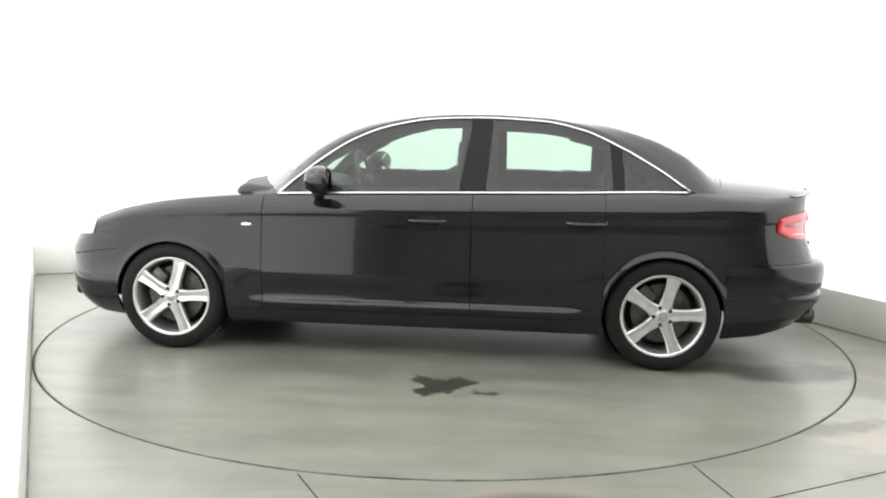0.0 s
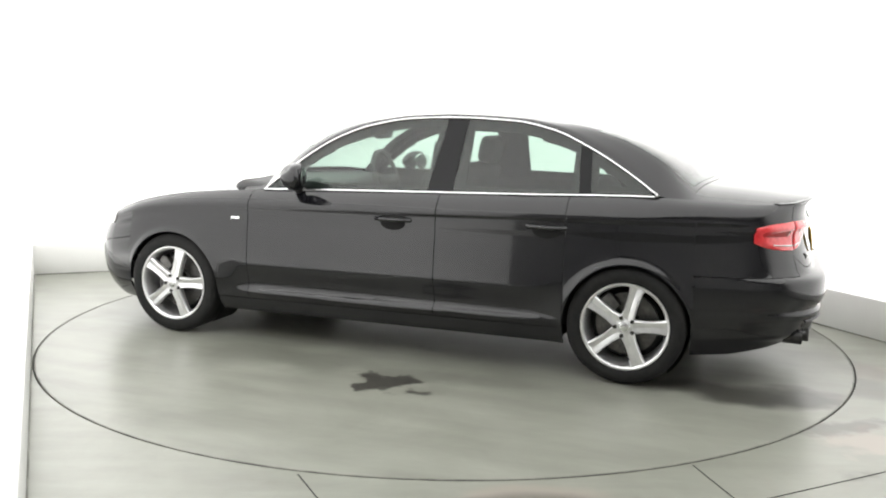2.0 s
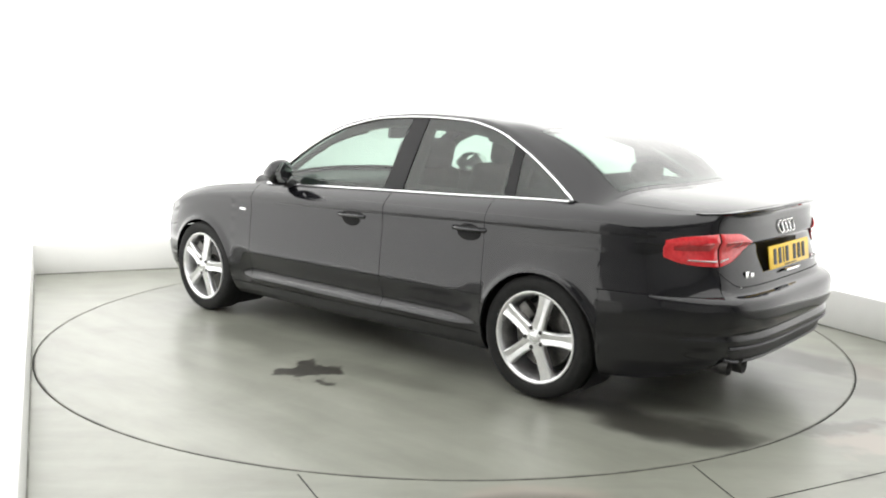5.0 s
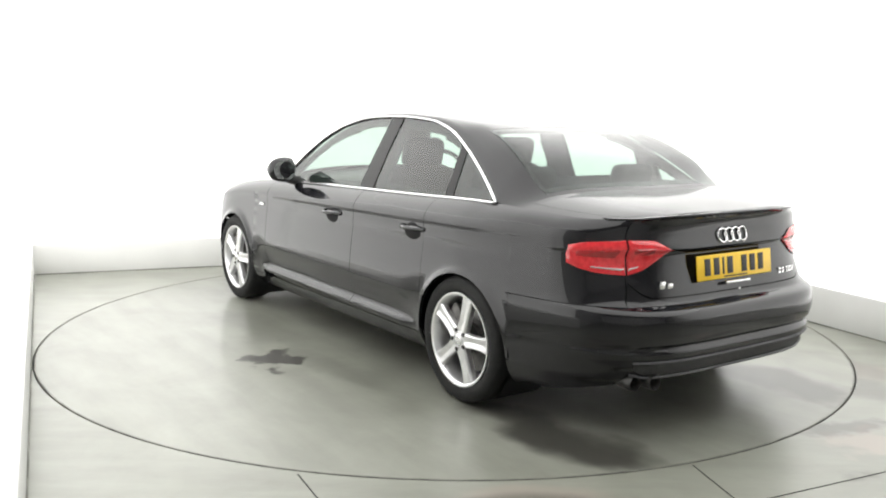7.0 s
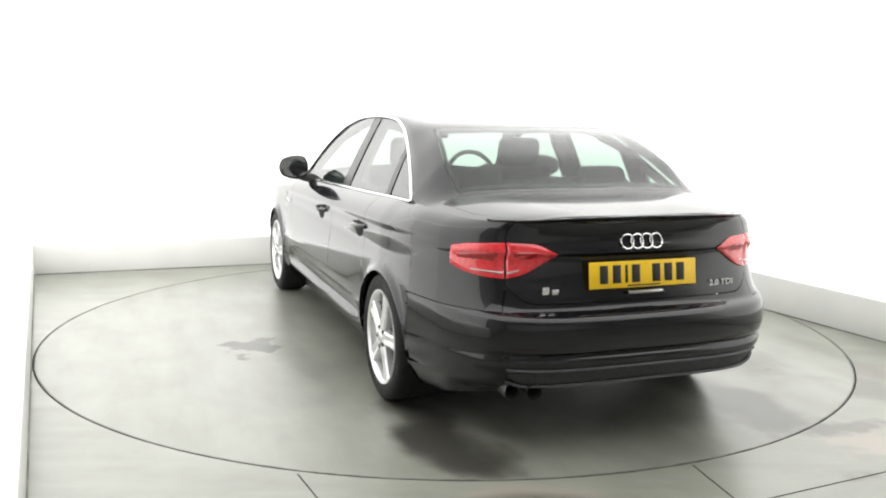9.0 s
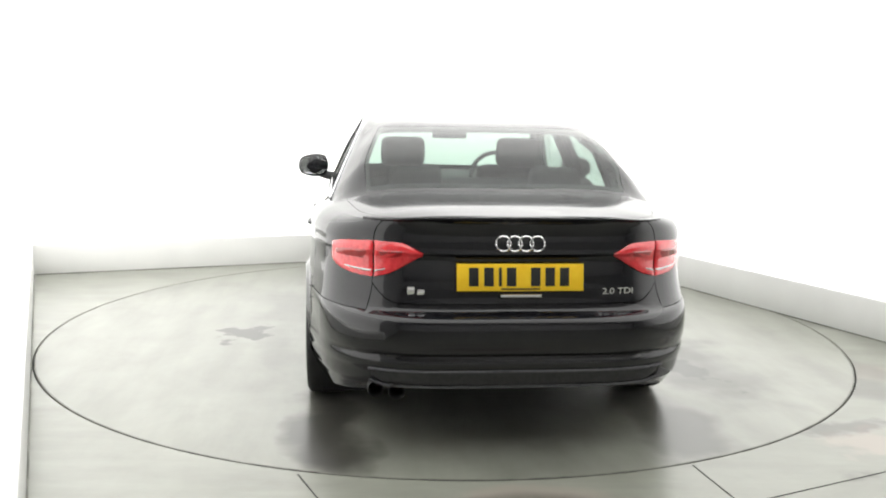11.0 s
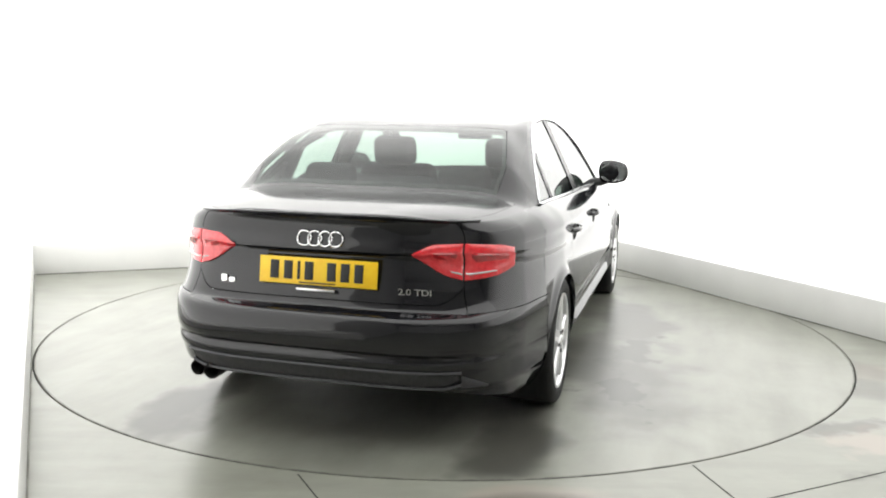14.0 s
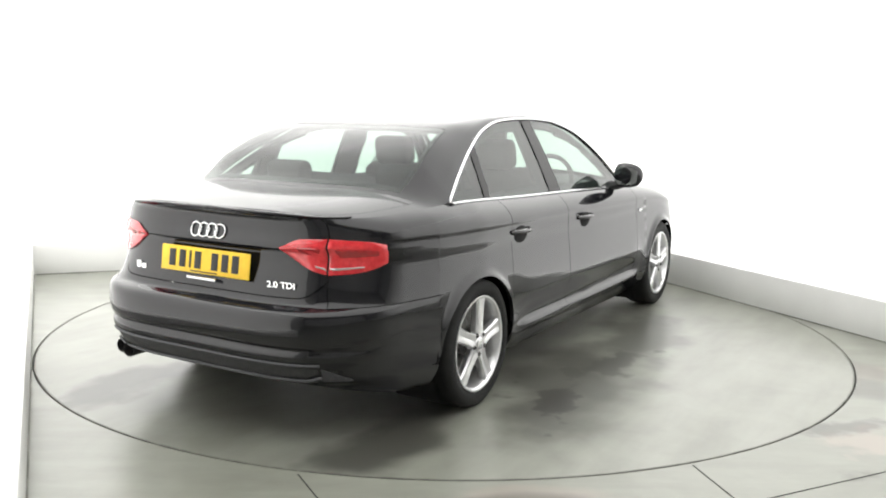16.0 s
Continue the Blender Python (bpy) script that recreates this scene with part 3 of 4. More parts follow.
EDGE = [FLANK[i][-1] for i in range(ORDER - 1, -1, -1) if XS[i] > 0.80]
EDGE += [Vector((x, side_glass_y(z), z)) for x, z in ((x, curve(x, ARCH)) for x in np.concatenate([np.linspace(0.785, 0.2, 24), np.linspace(0.16, -0.9, 26), np.linspace(-0.93, -1.525, 24)]))]
EDGE += [FLANK[i][-1] for i in range(ORDER - 1, -1, -1) if XS[i] < -1.535]
US = [0, 0.02, 0.045, 0.075, 0.11, 0.13, 0.15, 0.17, 0.2, 0.225, 0.25, 0.32, 0.4, 0.5, 0.6, 0.7, 0.8, 0.9, 1.0]
UPPER = []
for e in EDGE:
    cx = curve(e.x, RIDGE_X)
    cz = max(curve(cx, RIDGE_Z), e.z + 0.001)
    crown = curve(e.x, [(2.2, 2.4), (0.8, 2.6), (0.68, 5.0), (0.2, 6.0), (-0.3, 5.0), (-0.9, 6.0), (-1.1, 8.0), (-1.5, 8.0), (-1.62, 6.0), (-1.74, 4.4), (-1.85, 4.0), (-2.3, 3.6)])
    rail = curve(e.x, [(2.2, 0.0), (0.66, 0.0), (0.5, 0.012), (0.2, 0.016), (-0.9, 0.016), (-1.3, 0.012), (-1.5, 0.0), (-2.3, 0.0)])
    flat = curve(e.x, [(2.2, 0.0), (-0.9, 0.0), (-1.2, 0.75), (-1.5, 0.75), (-1.66, 0.0), (-2.3, 0.0)])

    def rise(u):
        """Share of the height gained at u: a flat pillar that bends into the rear glass."""
        a, b = u / 0.19 * 0.86, 0.84 + 0.16 * (1 - (1 - u) ** 2.4)
        bent = (a**-9 + b**-9) ** (-1 / 9) if u else 0.0
        return flat * min(1.0, bent) + (1 - flat) * (1 - (1 - u) ** crown)
    UPPER.append([Vector((e.x + (cx - e.x) * (1 - (1 - u) ** 1.5), e.y * (1 - u), e.z + rail * (1 - max(0, 1 - u / 0.045) ** 2) + (cz - e.z - rail) * rise(u))) for u in US])
UPFULL = [row + [Vector((p.x, -p.y, p.z)) for p in row[::-1][1:]] for row in UPPER]
NU = len(US)


def upper_region(i, j):
    x = (EDGE[i].x + EDGE[i + 1].x) / 2
    k = j if j < NU - 1 else 2 * NU - 3 - j
    u = (US[k] + US[k + 1]) / 2
    if x > 0.93:
        return "bonnet"
    if x > 0.78:
        return "cowl"
    if 0.12 < x <= 0.78 and u > 0.11:
        return "windscreen"
    if -1.665 < x < -1.17 and u > 0.2:
        return "rear_window"
    if x < -1.68 and u > 0.075:
        return "boot_top"
    return "roof"


for name, mat, label in (("bonnet", PAINT, "glossy black bonnet"), ("cowl", PLASTIC, "matt black scuttle panel"), ("roof", PAINT, "glossy black roof with pillars"), ("boot_top", PAINT, "glossy black top of the boot lid"),
                         ("windscreen", GLASS, "tinted glass windscreen"), ("rear_window", GLASS, "tinted glass rear window")):
    ob = shell_part(name, UPFULL, lambda i, j, n=name: upper_region(i, j) == n, mat, car, label, gap=0.0015 if mat is GLASS else 0.002, depth=0.0 if mat is GLASS else 0.02, seamless=shoulder if name == "roof" else None)
    if mat is GLASS:
        ob.visible_shadow = False
        # black printed border of the pane
        lo, hi = (0.12, 0.78) if name == "windscreen" else (-1.665, -1.17)
        ug = 0.11 if name == "windscreen" else 0.2
        ids = [i for i in range(len(EDGE) - 1) if lo < (EDGE[i].x + EDGE[i + 1].x) / 2 < hi]

        def border(i, j, n=name, ids=ids, ug=ug):
            if upper_region(i, j) != n:
                return False
            k = j if j < NU - 1 else 2 * NU - 3 - j
            return i in (ids[0], ids[-1]) or US[k] < ug + 0.025
        shell_part("pane_border", UPFULL, border, GLOSSBLACK, ob, "black printed glass border", gap=0.0, depth=0.0, lift=-0.004)

# side windows, chrome surround and pillars
BELT = lambda x: curve(x, TOP)


def side_pane(x0, x1, lean0=0.0, lean1=0.0, inset=0.006, nx=22, nz=12, top_in=0.012, low_in=0.008):
    """A curved pane between two leaning edges under the window arch."""
    V = []
    for i in range(nx + 1):
        row = []
        for j in range(nz + 1):
            k = j / nz
            a, b = x0 + lean0 * k, x1 + lean1 * k
            x = a + (b - a) * i / nx
            x = min(max(x, -1.522), 0.778)
            lo, hi = BELT(x) + low_in, curve(x, ARCH) - top_in
            hi = max(hi, lo + 0.001)
            z = lo + (hi - lo) * k
            row.append(Vector((x, side_glass_y(z) - inset, z)))
        V.append(row)
    return V


for s in (1, -1):
    for name, V, owner in (("front_window", side_pane(0.775, -0.26, 0, -0.06), panels["front_door", s]), ("side_rear_window", side_pane(-0.40, -1.12, -0.03, 0.02), panels["rear_door", s]),
                           ("quarter_window", side_pane(-1.175, -1.52, 0.02, 0.0), panels["rear_door", s])):
        ob = shell_part(name, mirrored(V, s), lambda i, j: True, GLASS, owner, "green-tinted side window", gap=0, depth=0)
        ob.visible_shadow = False
    shell_part("pillar_cover", mirrored(side_pane(-0.255, -0.405, -0.06, -0.03, 0.001, 6), s), lambda i, j: True, GLOSSBLACK, panels["front_door", s], "gloss black door pillar cover", gap=0, depth=0.015)
    shell_part("window_divider", mirrored(side_pane(-1.115, -1.18, 0.02, 0.02, 0.002, 4), s), lambda i, j: True, GLOSSBLACK, panels["rear_door", s], "black window divider bar", gap=0, depth=0.015)
    loop = [(x, (side_glass_y(curve(x, ARCH)) + 0.002) * s, curve(x, ARCH)) for x in np.concatenate([np.linspace(0.788, 0.2, 30), np.linspace(0.17, -0.9, 30), np.linspace(-0.93, -1.528, 30)])]
    loop += [(x, (side_glass_y(BELT(x)) + 0.004) * s, BELT(x) + 0.002) for x in np.linspace(-1.51, 0.75, 40)]
    part("window_trim", sweep(loop, 0.0068, 6, closed=True), SATIN, car, "bright aluminium window surround")

# inner trim round the side windows


def trim_open(x, z):
    roof = curve(x, ARCH) - 0.055
    if -0.22 - 0.1 * (z - 0.98) < x < 0.66 and 0.975 < z < roof:
        return True
    if -1.06 < x < -0.46 and 0.995 < z < roof - 0.01:
        return True
    return -1.36 < x < -1.2 and 1.03 < z < roof - 0.015


for s in (1, -1):
    V = []
    for x in np.linspace(0.74, -1.5, 150):
        lo, hi = 0.88, curve(x, ARCH) - 0.006
        V.append([Vector((x, side_glass_y(z) - 0.045, z)) for z in np.linspace(lo, max(hi, lo + 0.01), 34)])
    keep = lambda i, j: not trim_open((V[i][j].x + V[i + 1][j].x) / 2, (V[i][j].z + V[i][j + 1].z) / 2)
    shell_part("inner_trim", mirrored(V, s), keep, FABRIC, car, "dark inner window trim", gap=0, depth=0.02)

# door handles, mirrors, wing badges
for s in (1, -1):
    for name, x, z in (("front_door", -0.086, 0.787), ("rear_door", -0.97, 0.797)):
        y = flank(x, z)
        # the hollow's shade is put in as a matt black oval on the door
        bowl = bmesh.new()
        bmesh.ops.create_uvsphere(bowl, u_segments=20, v_segments=10, radius=1.0)
        bmesh.ops.transform(bowl, matrix=pose(x, (y - 0.003) * s, z - 0.006) @ Matrix.Diagonal((0.085, 0.008, 0.045, 1)), verts=bowl.verts[:])
        part("recess_shade", bowl, DARK, panels[name, s], "matt black oval standing for the shade in the handle recess")
        arc = [(x + 0.105 * k, (y + 0.03 * (1 - abs(k) ** 3) - 0.004) * s, z + 0.012) for k in np.linspace(-1, 1, 13)]
        part("door_handle", sweep(arc, 0.013, 8), PAINT, panels[name, s], "black grab handle")
    # mirror
    out_y = 0.938
    house = bmesh.new()
    bmesh.ops.create_cube(house, size=1.0)
    bmesh.ops.subdivide_edges(house, edges=house.edges[:], cuts=5, use_grid_fill=True)
    for v in house.verts:
        p = v.co * 2
        q = Vector((p.x * math.sqrt(max(0, 1 - p.y**2 / 2.6 - p.z**2 / 2.6)), p.y * math.sqrt(max(0, 1 - p.x**2 / 2.6 - p.z**2 / 2.6)), p.z * math.sqrt(max(0, 1 - p.y**2 / 2.6 - p.x**2 / 2.6))))
        q = Vector((q.x * (0.105 if q.x > 0 else 0.05), q.y * 0.104, q.z * 0.08))
        q.z *= 1.0 - 0.12 * (q.y / 0.104)
        q.x -= 0.25 * q.y
        v.co = q
    bmesh.ops.transform(house, matrix=pose(0.49, out_y, 1.016), verts=house.verts[:])
    if s < 0:
        for v in house.verts:
            v.co.y *= -1
    mirror = part("wing_mirror", house, PAINT, panels["front_door", s], "black door mirror housing")
    gl = bmesh.new()
    bmesh.ops.create_circle(gl, cap_ends=True, segments=28, radius=1.0)
    for v in gl.verts:
        c, d = v.co.x, v.co.y
        k = (abs(c) ** 3.5 + abs(d) ** 3.5) ** (-1 / 3.5)
        c, d = c * k, d * k
        v.co = Vector((0.449 - 0.032 * c, (out_y + 0.084 * c) * s, 1.016 + 0.059 * d * (1 - 0.1 * c)))
    part("mirror_glass", gl, CHROME, mirror, "mirror glass")
    part("mirror_foot", sweep([(0.55, 0.79 * s, 0.935), (0.54, 0.85 * s, 0.945), (0.535, 0.9 * s, 0.965)], 0.03, 8, flat=1.0), PLASTIC, mirror, "black mirror foot")
    y = flank(0.946, 0.75)
    part("wing_badge", rbox((0.946, (y + 0.003) * s, 0.75), (0.06, 0.006, 0.016), 0.002), CHROME, panels["front_wing", s], "small chrome badge")


def rear_x(y, z, out=0.0):
    w = flank(-2.1, z)
    f = tail_fraction(min(1.0, abs(y) / w), z)
    x0 = XR + f * (REAR - XR)
    return x0 + (curve(z, TAIL) - REAR) * max(0, (f - 0.35) / 0.65) - out


def rear_point(phi, z, out):
    """Point on the tail at plan angle phi (0 on the flank, 90 at the centre line), pushed out."""
    a = math.radians(phi)
    f = math.sin(a) ** (2 / NR)
    w = tail_plan(min(f, 1.0), z)
    x0 = XR + f * (REAR - XR)
    p = Vector((x0 + (curve(z, TAIL) - REAR) * max(0, (f - 0.35) / 0.65), flank(x0, z) * w, z))
    n = Vector((-math.sin(a), math.cos(a), 0)).normalized()
    return p + n * out


def tail_patch(lo, hi, low, high, out, s, nx=20, nz=8):
    """A shell patch between plan angles lo and hi; low and high give its edges along the way from 0 to 1."""
    V = []
    for i in range(nx + 1):
        k = i / nx
        z0, z1 = curve(k, low), curve(k, high)
        V.append([rear_point(lo + (hi - lo) * k, z0 + (z1 - z0) * j / nz, out * (1 if 0 < j < nz and 0 < i < nx else 0.55)) for j in range(nz + 1)])
    return mirrored(V, s)


ALL = lambda i, j: True
for s in (1, -1):
    lamp_out = shell_part("tail_light", tail_patch(37, 60.5, [(0, 0.775), (0.25, 0.752), (0.6, 0.738), (1, 0.732)], [(0, 0.852), (0.3, 0.868), (1, 0.881)], 0.012, s), ALL, REDLENS, panels["rear_wing", s], "glossy red tail light", gap=0, depth=0.02)
    shell_part("light_strip", tail_patch(46, 60, [(0, 0.76), (1, 0.748)], [(0, 0.77), (1, 0.764)], 0.0165, s, 12, 2), ALL, CLEARLENS, lamp_out, "pale reversing strip", gap=0, depth=0.006)
    shell_part("lamp_chamber", tail_patch(40, 58, [(0, 0.80), (1, 0.79)], [(0, 0.838), (1, 0.86)], 0.0145, s, 12, 3), ALL, REDDARK, lamp_out, "darker red lamp chamber", gap=0, depth=0.004)
    lamp_in = shell_part("boot_light", tail_patch(61.2, 77.2, [(0, 0.733), (0.35, 0.75), (1, 0.824)], [(0, 0.881), (0.6, 0.877), (1, 0.838)], 0.012, s), ALL, REDLENS, panels["boot_lid"], "glossy red inner tail light", gap=0, depth=0.02)
    shell_part("light_strip", tail_patch(61.5, 66, [(0, 0.75), (1, 0.764)], [(0, 0.764), (1, 0.773)], 0.0165, s, 6, 2), ALL, CLEARLENS, lamp_in, "pale reversing strip", gap=0, depth=0.006)
    shell_part("lamp_chamber", tail_patch(63, 72, [(0, 0.795), (1, 0.818)], [(0, 0.86), (1, 0.852)], 0.0145, s, 8, 3), ALL, REDDARK, lamp_in, "darker red lamp chamber", gap=0, depth=0.004)
    # headlight wrapping the front corner
    V = []
    for i in range(17):
        k = i / 16
        x0 = 1.93 + (2.19 - 1.93) * k
        z0, z1 = 0.655 - 0.035 * k, 0.735 - 0.04 * k
        V.append([column(x0, z0 + (z1 - z0) * j / 6) + Vector((0.006, 0.004, 0)) for j in range(7)])
    shell_part("headlight", mirrored(V, s), ALL, CLEARLENS, panels["front_wing", s], "clear glass headlight", gap=0, depth=0.02)

# boot spoiler lip, plate recess, plate, emblem, lettering
V = []
for p in np.linspace(48, 132, 49):
    a = math.radians(p if p <= 90 else 180 - p)
    f = math.sin(a) ** (2 / NR)
    x0 = XR + f * (REAR - XR)
    z = curve(x0, TOP)
    w = tail_plan(f, z)
    y = flank(x0, z) * w * (1 if p <= 90 else -1)
    e = Vector((x0 + (curve(z, TAIL) - REAR) * max(0, (f - 0.35) / 0.65), y, z))
    V.append([e + Vector((0.09, 0, 0.002)), e + Vector((0.045, 0, 0.003)), e + Vector((0.004, 0, 0.007)), e + Vector((-0.007, 0, 0.006)), e + Vector((-0.007, 0, 0.0)), e + Vector((0.008, 0, -0.014))])
shell_part("spoiler_lip", V, ALL, PAINT, panels["boot_lid"], "black boot spoiler lip", gap=0, depth=0)

PLATE = pose(-2.297, 0, 0.744, 0, 7.5, 0)


def on_plate(bm):
    bmesh.ops.transform(bm, matrix=PLATE, verts=bm.verts[:])
    return bm


number_plate = part("number_plate", on_plate(rbox((0, 0, 0), (0.006, 0.524, 0.112), 0.002)), YELLOW, panels["boot_lid"], "yellow number plate with plain dark bars")
bars = [0.193, 0.131, 0.084, 0.038, -0.062, -0.122, -0.182]
widths = [0.05, 0.05, 0.016, 0.05, 0.05, 0.05, 0.05]
for y, w in zip(bars, widths):
    part("bar", on_plate(rbox((-0.0035, y, 0.002), (0.003, w * 0.78, 0.076), 0.001)), BLACKPRINT, number_plate)
part("bar", on_plate(rbox((-0.0035, 0, -0.0475), (0.003, 0.16, 0.006), 0.0005)), BLACKPRINT, number_plate)
part("grab_strip", rbox((-2.315, 0, 0.672), (0.02, 0.17, 0.012), 0.003), SATIN, panels["boot_lid"], "bright strip under the plate")
for k in (-1.5, -0.5, 0.5, 1.5):
    ring = [(rear_x(k * 0.047, 0.879 + 0.03 * math.sin(a), 0.006), k * 0.047 + 0.03 * math.cos(a), 0.879 + 0.03 * math.sin(a)) for a in np.linspace(0, 2 * math.pi, 33)[:-1]]
    part("emblem_ring", sweep(ring, 0.0036, 6, closed=True), CHROME, panels["boot_lid"], "chrome ring")
for k in (-1, 1):
    yy, h = 0.425 - 0.02 * k, 0.034 if k < 0 else 0.024
    part("badge_bar", rbox((rear_x(yy, 0.685) - 0.003, yy, 0.668 + h / 2), (0.006, 0.03, h), 0.004, (0, 0, -math.degrees(0.18 * yy))), CHROME, panels["boot_lid"], "small chrome badge shape")


def lettering(words, size, m, mat, parent, label):
    """Raised letters in the built-in font, standing upright and read from behind the car."""
    cu = bpy.data.curves.new("letters", "FONT")
    cu.body, cu.size, cu.extrude, cu.align_x, cu.align_y = words, size, 0.0015, "CENTER", "CENTER"
    cu.offset = 0.0006
    tmp = bpy.data.objects.new("letters", cu)
    me = bpy.data.meshes.new_from_object(tmp)
    bpy.data.objects.remove(tmp)
    bpy.data.curves.remove(cu)
    bm = bmesh.new()
    bm.from_mesh(me)
    bpy.data.meshes.remove(me)
    bmesh.ops.transform(bm, matrix=m, verts=bm.verts[:])
    return part("lettering", bm, mat, parent, label)


lettering("2.0 TDI", 0.036, pose(rear_x(-0.415, 0.682) - 0.004, -0.415, 0.682, 90, 0, -90 + 7) @ Matrix.Diagonal((1.25, 1, 1, 1)), CHROME, panels["boot_lid"], "small raised chrome engine lettering")

# rear skirt, exhaust
V = tail_patch(63, 90, [(0, 0.335), (0.2, 0.305), (1, 0.30)], [(0, 0.352), (1, 0.362)], 0.004, 1, 16, 4)
V = V + mirrored(V, -1)[::-1][1:]
shell_part("bumper_insert", V, ALL, PLASTIC, panels["rear_bumper"], "matt black lower bumper insert", gap=0, depth=0.012)
for z in (0.368, 0.294):
    arc = [rear_point(p, z + (0.018 * (1 - min(1, (p - 62) / 6)) if z < 0.33 else 0.0), 0.007) for p in np.linspace(62, 90, 22)]
    arc += [Vector((p.x, -p.y, p.z)) for p in arc[::-1][1:]]
    part("insert_trim", sweep(arc, 0.0065, 6), GREYPLASTIC, panels["rear_bumper"], "grey edge of the bumper insert")
for lo, hi, s in ((50, 62, -1),):
    shell_part("bumper_corner", tail_patch(lo, hi, [(0, 0.29), (1, 0.295)], [(0, 0.30), (1, 0.352)], 0.005, s, 10, 4), ALL, GREYPLASTIC, panels["rear_bumper"], "grey plastic bumper corner", gap=0, depth=0.01)
for y in (0.585, 0.5):
    x = rear_x(y, 0.34) - 0.012
    pipe = lathe([(0.031, 0.16), (0.036, 0.0), (0.034, -0.006), (0.031, 0.0), (0.029, 0.12), (0.0, 0.12)], 28)
    bmesh.ops.transform(pipe, matrix=pose(x + 0.02, y, 0.274, 0, 0, -90), verts=pipe.verts[:])
    part("exhaust_pipe", pipe, PIPE, panels["rear_bumper"], "dark steel exhaust tip")
part("grille", rbox((2.13, 0, 0.48), (0.2, 0.6, 0.28), 0.05), PLASTIC, panels["front_bumper"], "black radiator grille")

# underbody, wheel wells and cabin tub
part("underbody", rbox((0, 0, 0.21), (2.1, 1.6, 0.06), 0.02), DARK, car, "black underbody")
part("underbody", rbox((-1.98, 0, 0.33), (0.5, 1.2, 0.08), 0.02), DARK, car, "black underbody")
part("underbody", rbox((1.9, 0, 0.28), (0.5, 1.2, 0.08), 0.02), DARK, car, "black underbody")
for xw in (AXLE, -AXLE):
    part("axle_beam", rbox((xw, 0, 0.27), (0.5, 1.14, 0.14), 0.02), DARK, car, "dark suspension beam")
    for s in (1, -1):
        well = bmesh.new()
        rings = [[well.verts.new((xw + (R_ARCH - 0.002) * math.cos(a), y * s, HUB_Z + (R_ARCH - 0.002) * math.sin(a))) for a in np.linspace(-0.85, math.pi + 0.85, 40)] for y in (0.795 if xw > 0 else 0.82, 0.56)]
        for i in range(39):
            well.faces.new((rings[0][i], rings[0][i + 1], rings[1][i + 1], rings[1][i]))
        well.faces.new(rings[1])
        part("wheel_well", well, DARK, car, "black wheel arch liner")
tub = bmesh.new()
outline = [(1.05, 0.62), (0.9, 0.74), (-1.45, 0.74), (-1.75, 0.6)]
ring = [(x, y) for x, y in outline] + [(x, -y) for x, y in outline[::-1]]
top = [tub.verts.new((x, y, 0.91)) for x, y in ring]
low = [tub.verts.new((x, y, 0.26)) for x, y in ring]
for i in range(len(ring)):
    j = (i + 1) % len(ring)
    tub.faces.new((top[i], top[j], low[j], low[i]))
tub.faces.new(low)
part("cabin_tub", tub, FABRIC, car, "dark cabin lining")
part("dashboard", rbox((0.86, 0, 0.84), (0.45, 1.44, 0.22), 0.07, (0, -6, 0), 4), PLASTIC, car, "black dashboard")
part("parcel_shelf", rbox((-1.58, 0, 0.955), (0.42, 1.24, 0.03), 0.01, (0, 4, 0)), FABRIC, car, "dark parcel shelf")
headlining = [[p - Vector((0, 0, 0.03)) for p in row] for row in UPFULL]
shell_part("headlining", headlining, lambda i, j: upper_region(i, j) == "roof" and -1.17 < EDGE[i].x < 0.12 and 3 < j < 2 * NU - 6, GREYPLASTIC, car, "grey headlining", gap=0, depth=0)


def seat(x, y, rear=False):
    w = 0.52 if not rear else 1.25
    ob = part("car_seat" if not rear else "rear_bench", rbox((x + 0.2, y, 0.5), (0.5, w, 0.18), 0.06, (0, -6, 0), 3), FABRIC, car, "dark fabric car seat" if not rear else "dark fabric rear bench")
    lean = -17 if not rear else -24
    part("backrest", rbox((x - 0.13, y, 0.80), (0.15, w * 0.96, 0.56), 0.06, (0, lean, 0), 4), FABRIC, ob)
    for yy in ((y,) if not rear else (0.36, -0.36)):
        part("headrest", rbox((x - 0.255 - (0.05 if rear else 0), yy, 1.155 - (0.09 if rear else 0)), (0.11, 0.27, 0.18 if not rear else 0.13), 0.045, (0, -12, 0), 4), FABRIC, ob)
        for k in (-0.07, 0.07):
            if not rear:
                part("headrest_post", sweep([(x - 0.235, yy + k, 1.1), (x - 0.215, yy + k, 1.0)], 0.007, 6), SATIN, ob)
    return ob


seat(-0.02, 0.36)
seat(-0.02, -0.36)
seat(-1.0, 0.0, True)
wheel_bm = [(0.5, -0.36 + 0.185 * math.cos(a), 0.93 + 0.185 * math.sin(a)) for a in np.linspace(0, 2 * math.pi, 33)[:-1]]
sw = sweep([(x + 0.32 * (z - 0.93), y, z) for x, y, z in wheel_bm], 0.016, 8, closed=True)
sw = rbox((0.5, -0.36, 0.92), (0.05, 0.3, 0.06), 0.02, bm=sw)
part("steering_wheel", sw, PLASTIC, car, "black steering wheel")
part("interior_mirror", rbox((0.36, 0, 1.255), (0.03, 0.24, 0.075), 0.014, (0, -10, 0), 3), PLASTIC, car, "black interior mirror")


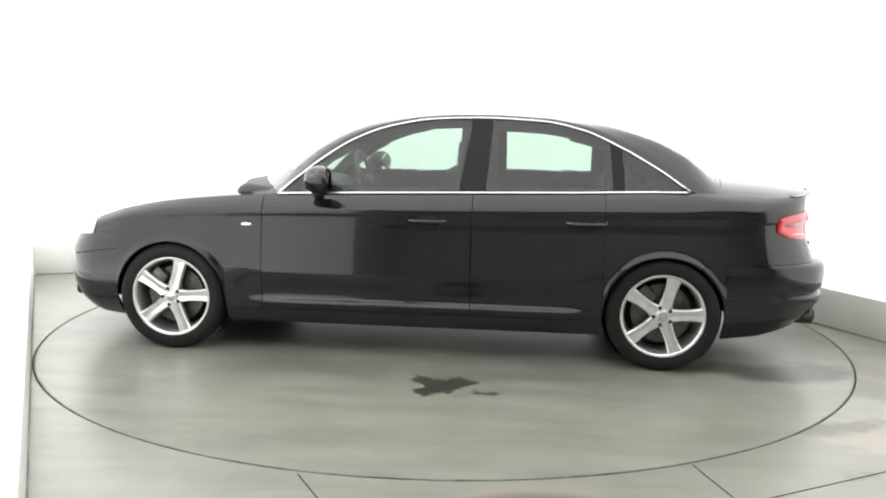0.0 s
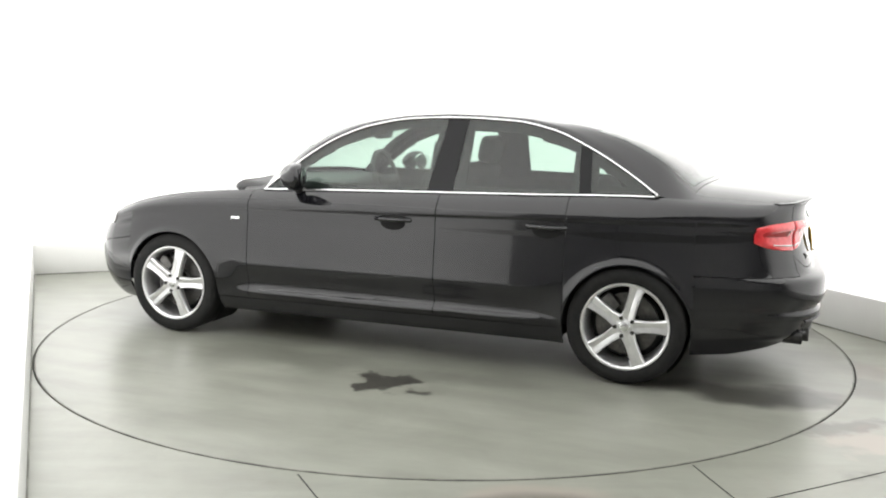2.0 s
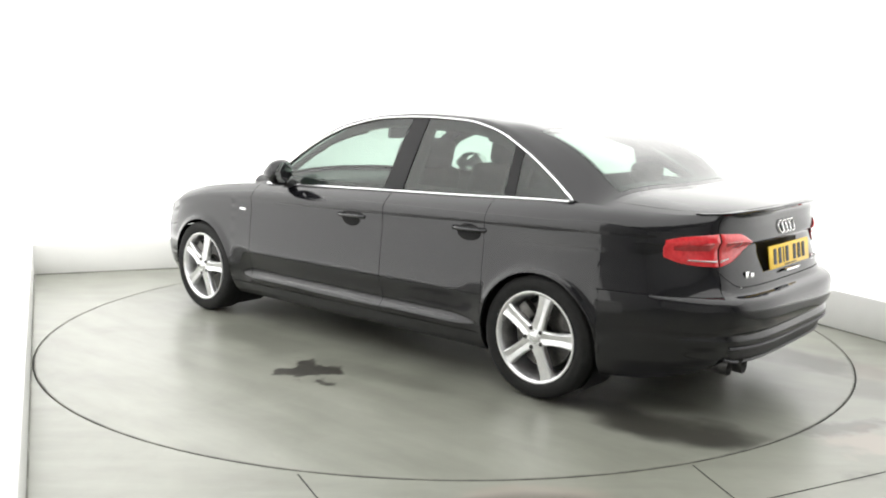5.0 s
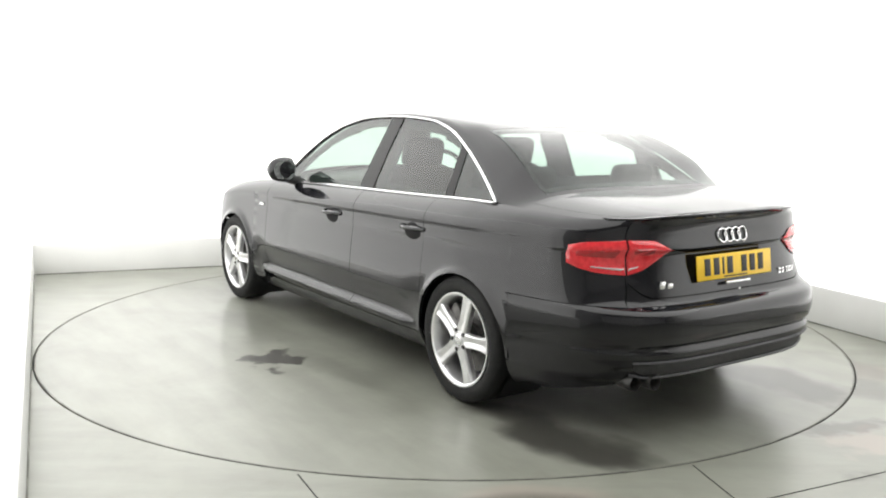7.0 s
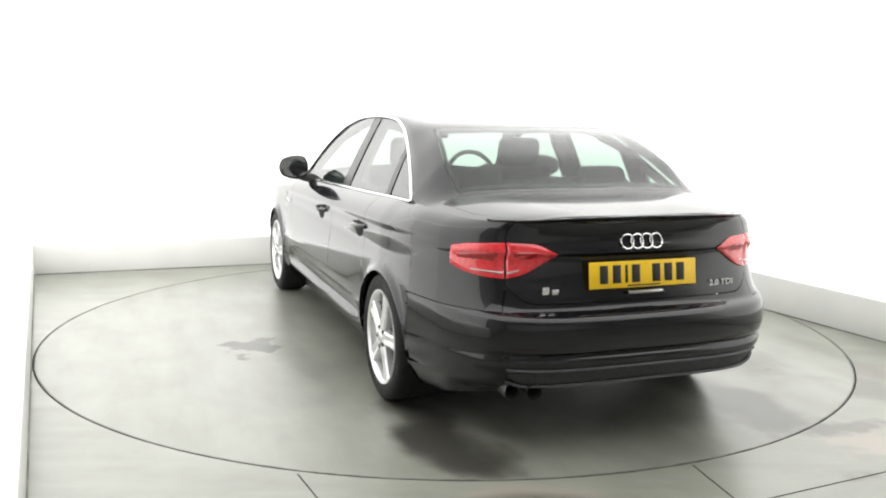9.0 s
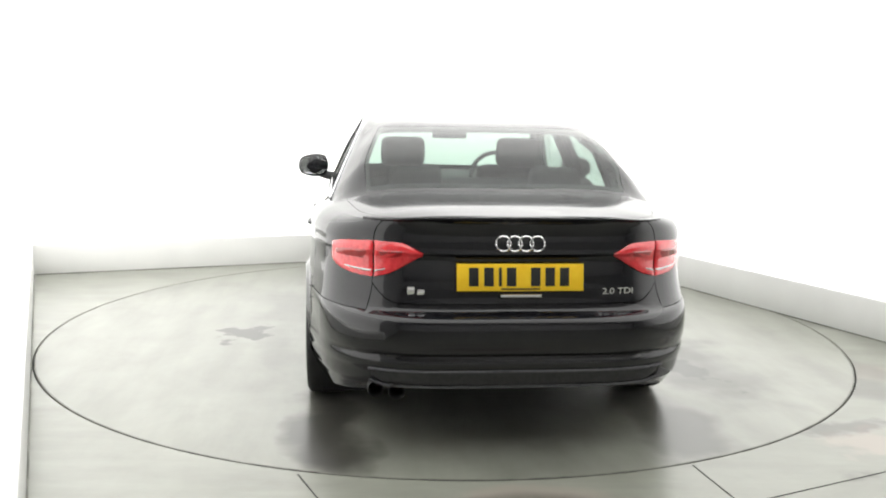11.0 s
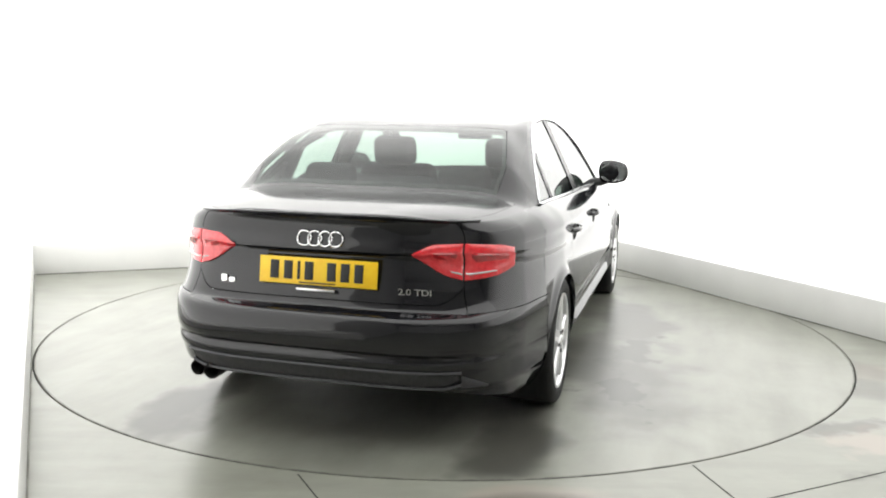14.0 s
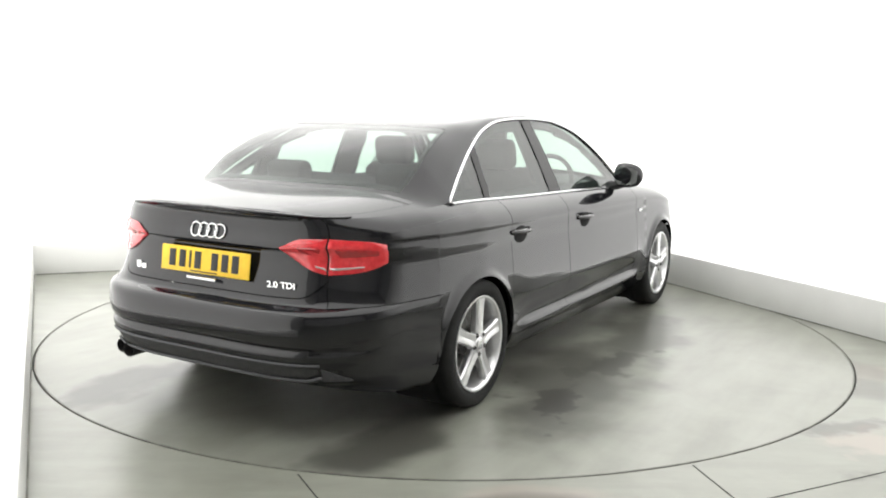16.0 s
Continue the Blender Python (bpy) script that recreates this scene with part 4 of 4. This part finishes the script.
# wheels
def wheel_meshes():
    """Meshes of one wheel, its outer face towards +y, centred on the hub."""
    tyre = lathe([(0.205, -0.2), (0.26, -0.205), (0.3, -0.19), (R_TYRE - 0.001, -0.165), (R_TYRE, -0.12), (R_TYRE, -0.05), (R_TYRE - 0.002, -0.022), (0.303, -0.004), (0.285, 0.006), (0.262, 0.008), (0.242, 0.003), (0.229, -0.006), (0.222, -0.02)], 72)
    barrel = lathe([(0.232, -0.002), (0.2315, 0.003), (0.226, 0.004), (0.219, 0.0), (0.212, -0.012), (0.205, -0.05), (0.2, -0.19)], 72)
    disc = lathe([(0.0, -0.075), (0.07, -0.07), (0.075, -0.085), (0.165, -0.085), (0.165, -0.11), (0.075, -0.11)], 48)
    back = lathe([(0.0, -0.15), (0.2, -0.15)], 32)
    spoke = bmesh.new()
    prof = [(0.02, 0.042, 0.003), (0.055, 0.036, 0.002), (0.1, 0.031, -0.002), (0.15, 0.032, -0.003), (0.19, 0.036, -0.003), (0.22, 0.043, -0.003)]
    rows = []
    for r, w, o in prof:
        rows.append([spoke.verts.new((r, oo, ww)) for ww, oo in ((-w, o - 0.035), (-w, o - 0.008), (-w * 0.8, o), (-w * 0.25, o - 0.003), (0, o - 0.006), (w * 0.25, o - 0.003), (w * 0.8, o), (w, o - 0.008), (w, o - 0.035))])
    for a, b in zip(rows, rows[1:]):
        for k in range(8):
            spoke.faces.new((a[k], a[k + 1], b[k + 1], b[k]))
    hub = lathe([(0.0, 0.006), (0.028, 0.006), (0.031, 0.002), (0.034, -0.001), (0.06, -0.006), (0.066, -0.03)], 40)
    return tyre, barrel, disc, back, spoke, hub


def wheel(x, y, phase, s):
    tyre, barrel, disc, back, spoke, hub = wheel_meshes()
    ob = part("wheel", tyre, RUBBER, car, "black tyre on a silver five-spoke alloy wheel", smooth=50)
    rim = part("rim", barrel, ALLOY, ob, "silver alloy rim", smooth=50)
    part("brake_disc", disc, DISCSTEEL, ob, "steel brake disc", smooth=35)
    part("wheel_backing", back, DARK, ob, "black inner wheel face")
    first = part("spoke", spoke, ALLOY, rim, "", smooth=35)
    part("hub", hub, ALLOY, rim, "", smooth=40)
    part("centre_cap", lathe([(0.0, 0.0085), (0.02, 0.0085), (0.026, 0.006)], 28), SATIN, rim, "silver centre cap")
    part("brake_caliper", rbox((0.1, -0.07, 0.1), (0.11, 0.06, 0.1), 0.02, (0, 45, 0)), DISCSTEEL, ob, "dark brake caliper")
    for k in range(5):
        sp = first if k == 0 else new("spoke", first.data)
        sp.parent = rim
        sp.matrix_basis = pose(0, 0, 0, 0, -phase - 72 * k, 0)
        a = math.radians(phase + 36 + 72 * k)
        bolt = lathe([(0.0, 0.007), (0.0095, 0.007), (0.011, 0.004), (0.0115, -0.012)], 12)
        bmesh.ops.translate(bolt, verts=bolt.verts[:], vec=(0.05 * math.cos(a), -0.001, 0.05 * math.sin(a)))
        part("wheel_bolt", bolt, PIPE, rim, "")
    ob.matrix_basis = pose(x, y, HUB_Z + 0.004, 0, 0, 0 if s > 0 else 180)
    return ob


wheel(AXLE, 0.894, 177, 1)
wheel(-AXLE, 0.888, 177, 1)
wheel(AXLE, -0.894, 20, -1)
wheel(-AXLE, -0.888, 23, -1)

def motions():
    turns = (173.9, 167.05, 160.17, 153.24, 146.28, 139.28, 132.24, 125.15, 118.03, 110.87, 103.66, 96.4, 89.08, 81.74, 74.42, 67.08, 59.7)
    rows = list(enumerate(turns))
    walk(turntable, [(t, pose(0, 0, 0, 0, 0, a)) for t, a in rows])
    walk(car, [(t, pose(0, 0, 0, 0, 0, a) @ pose(0.1118, -0.0631, 0)) for t, a in rows])


motions()
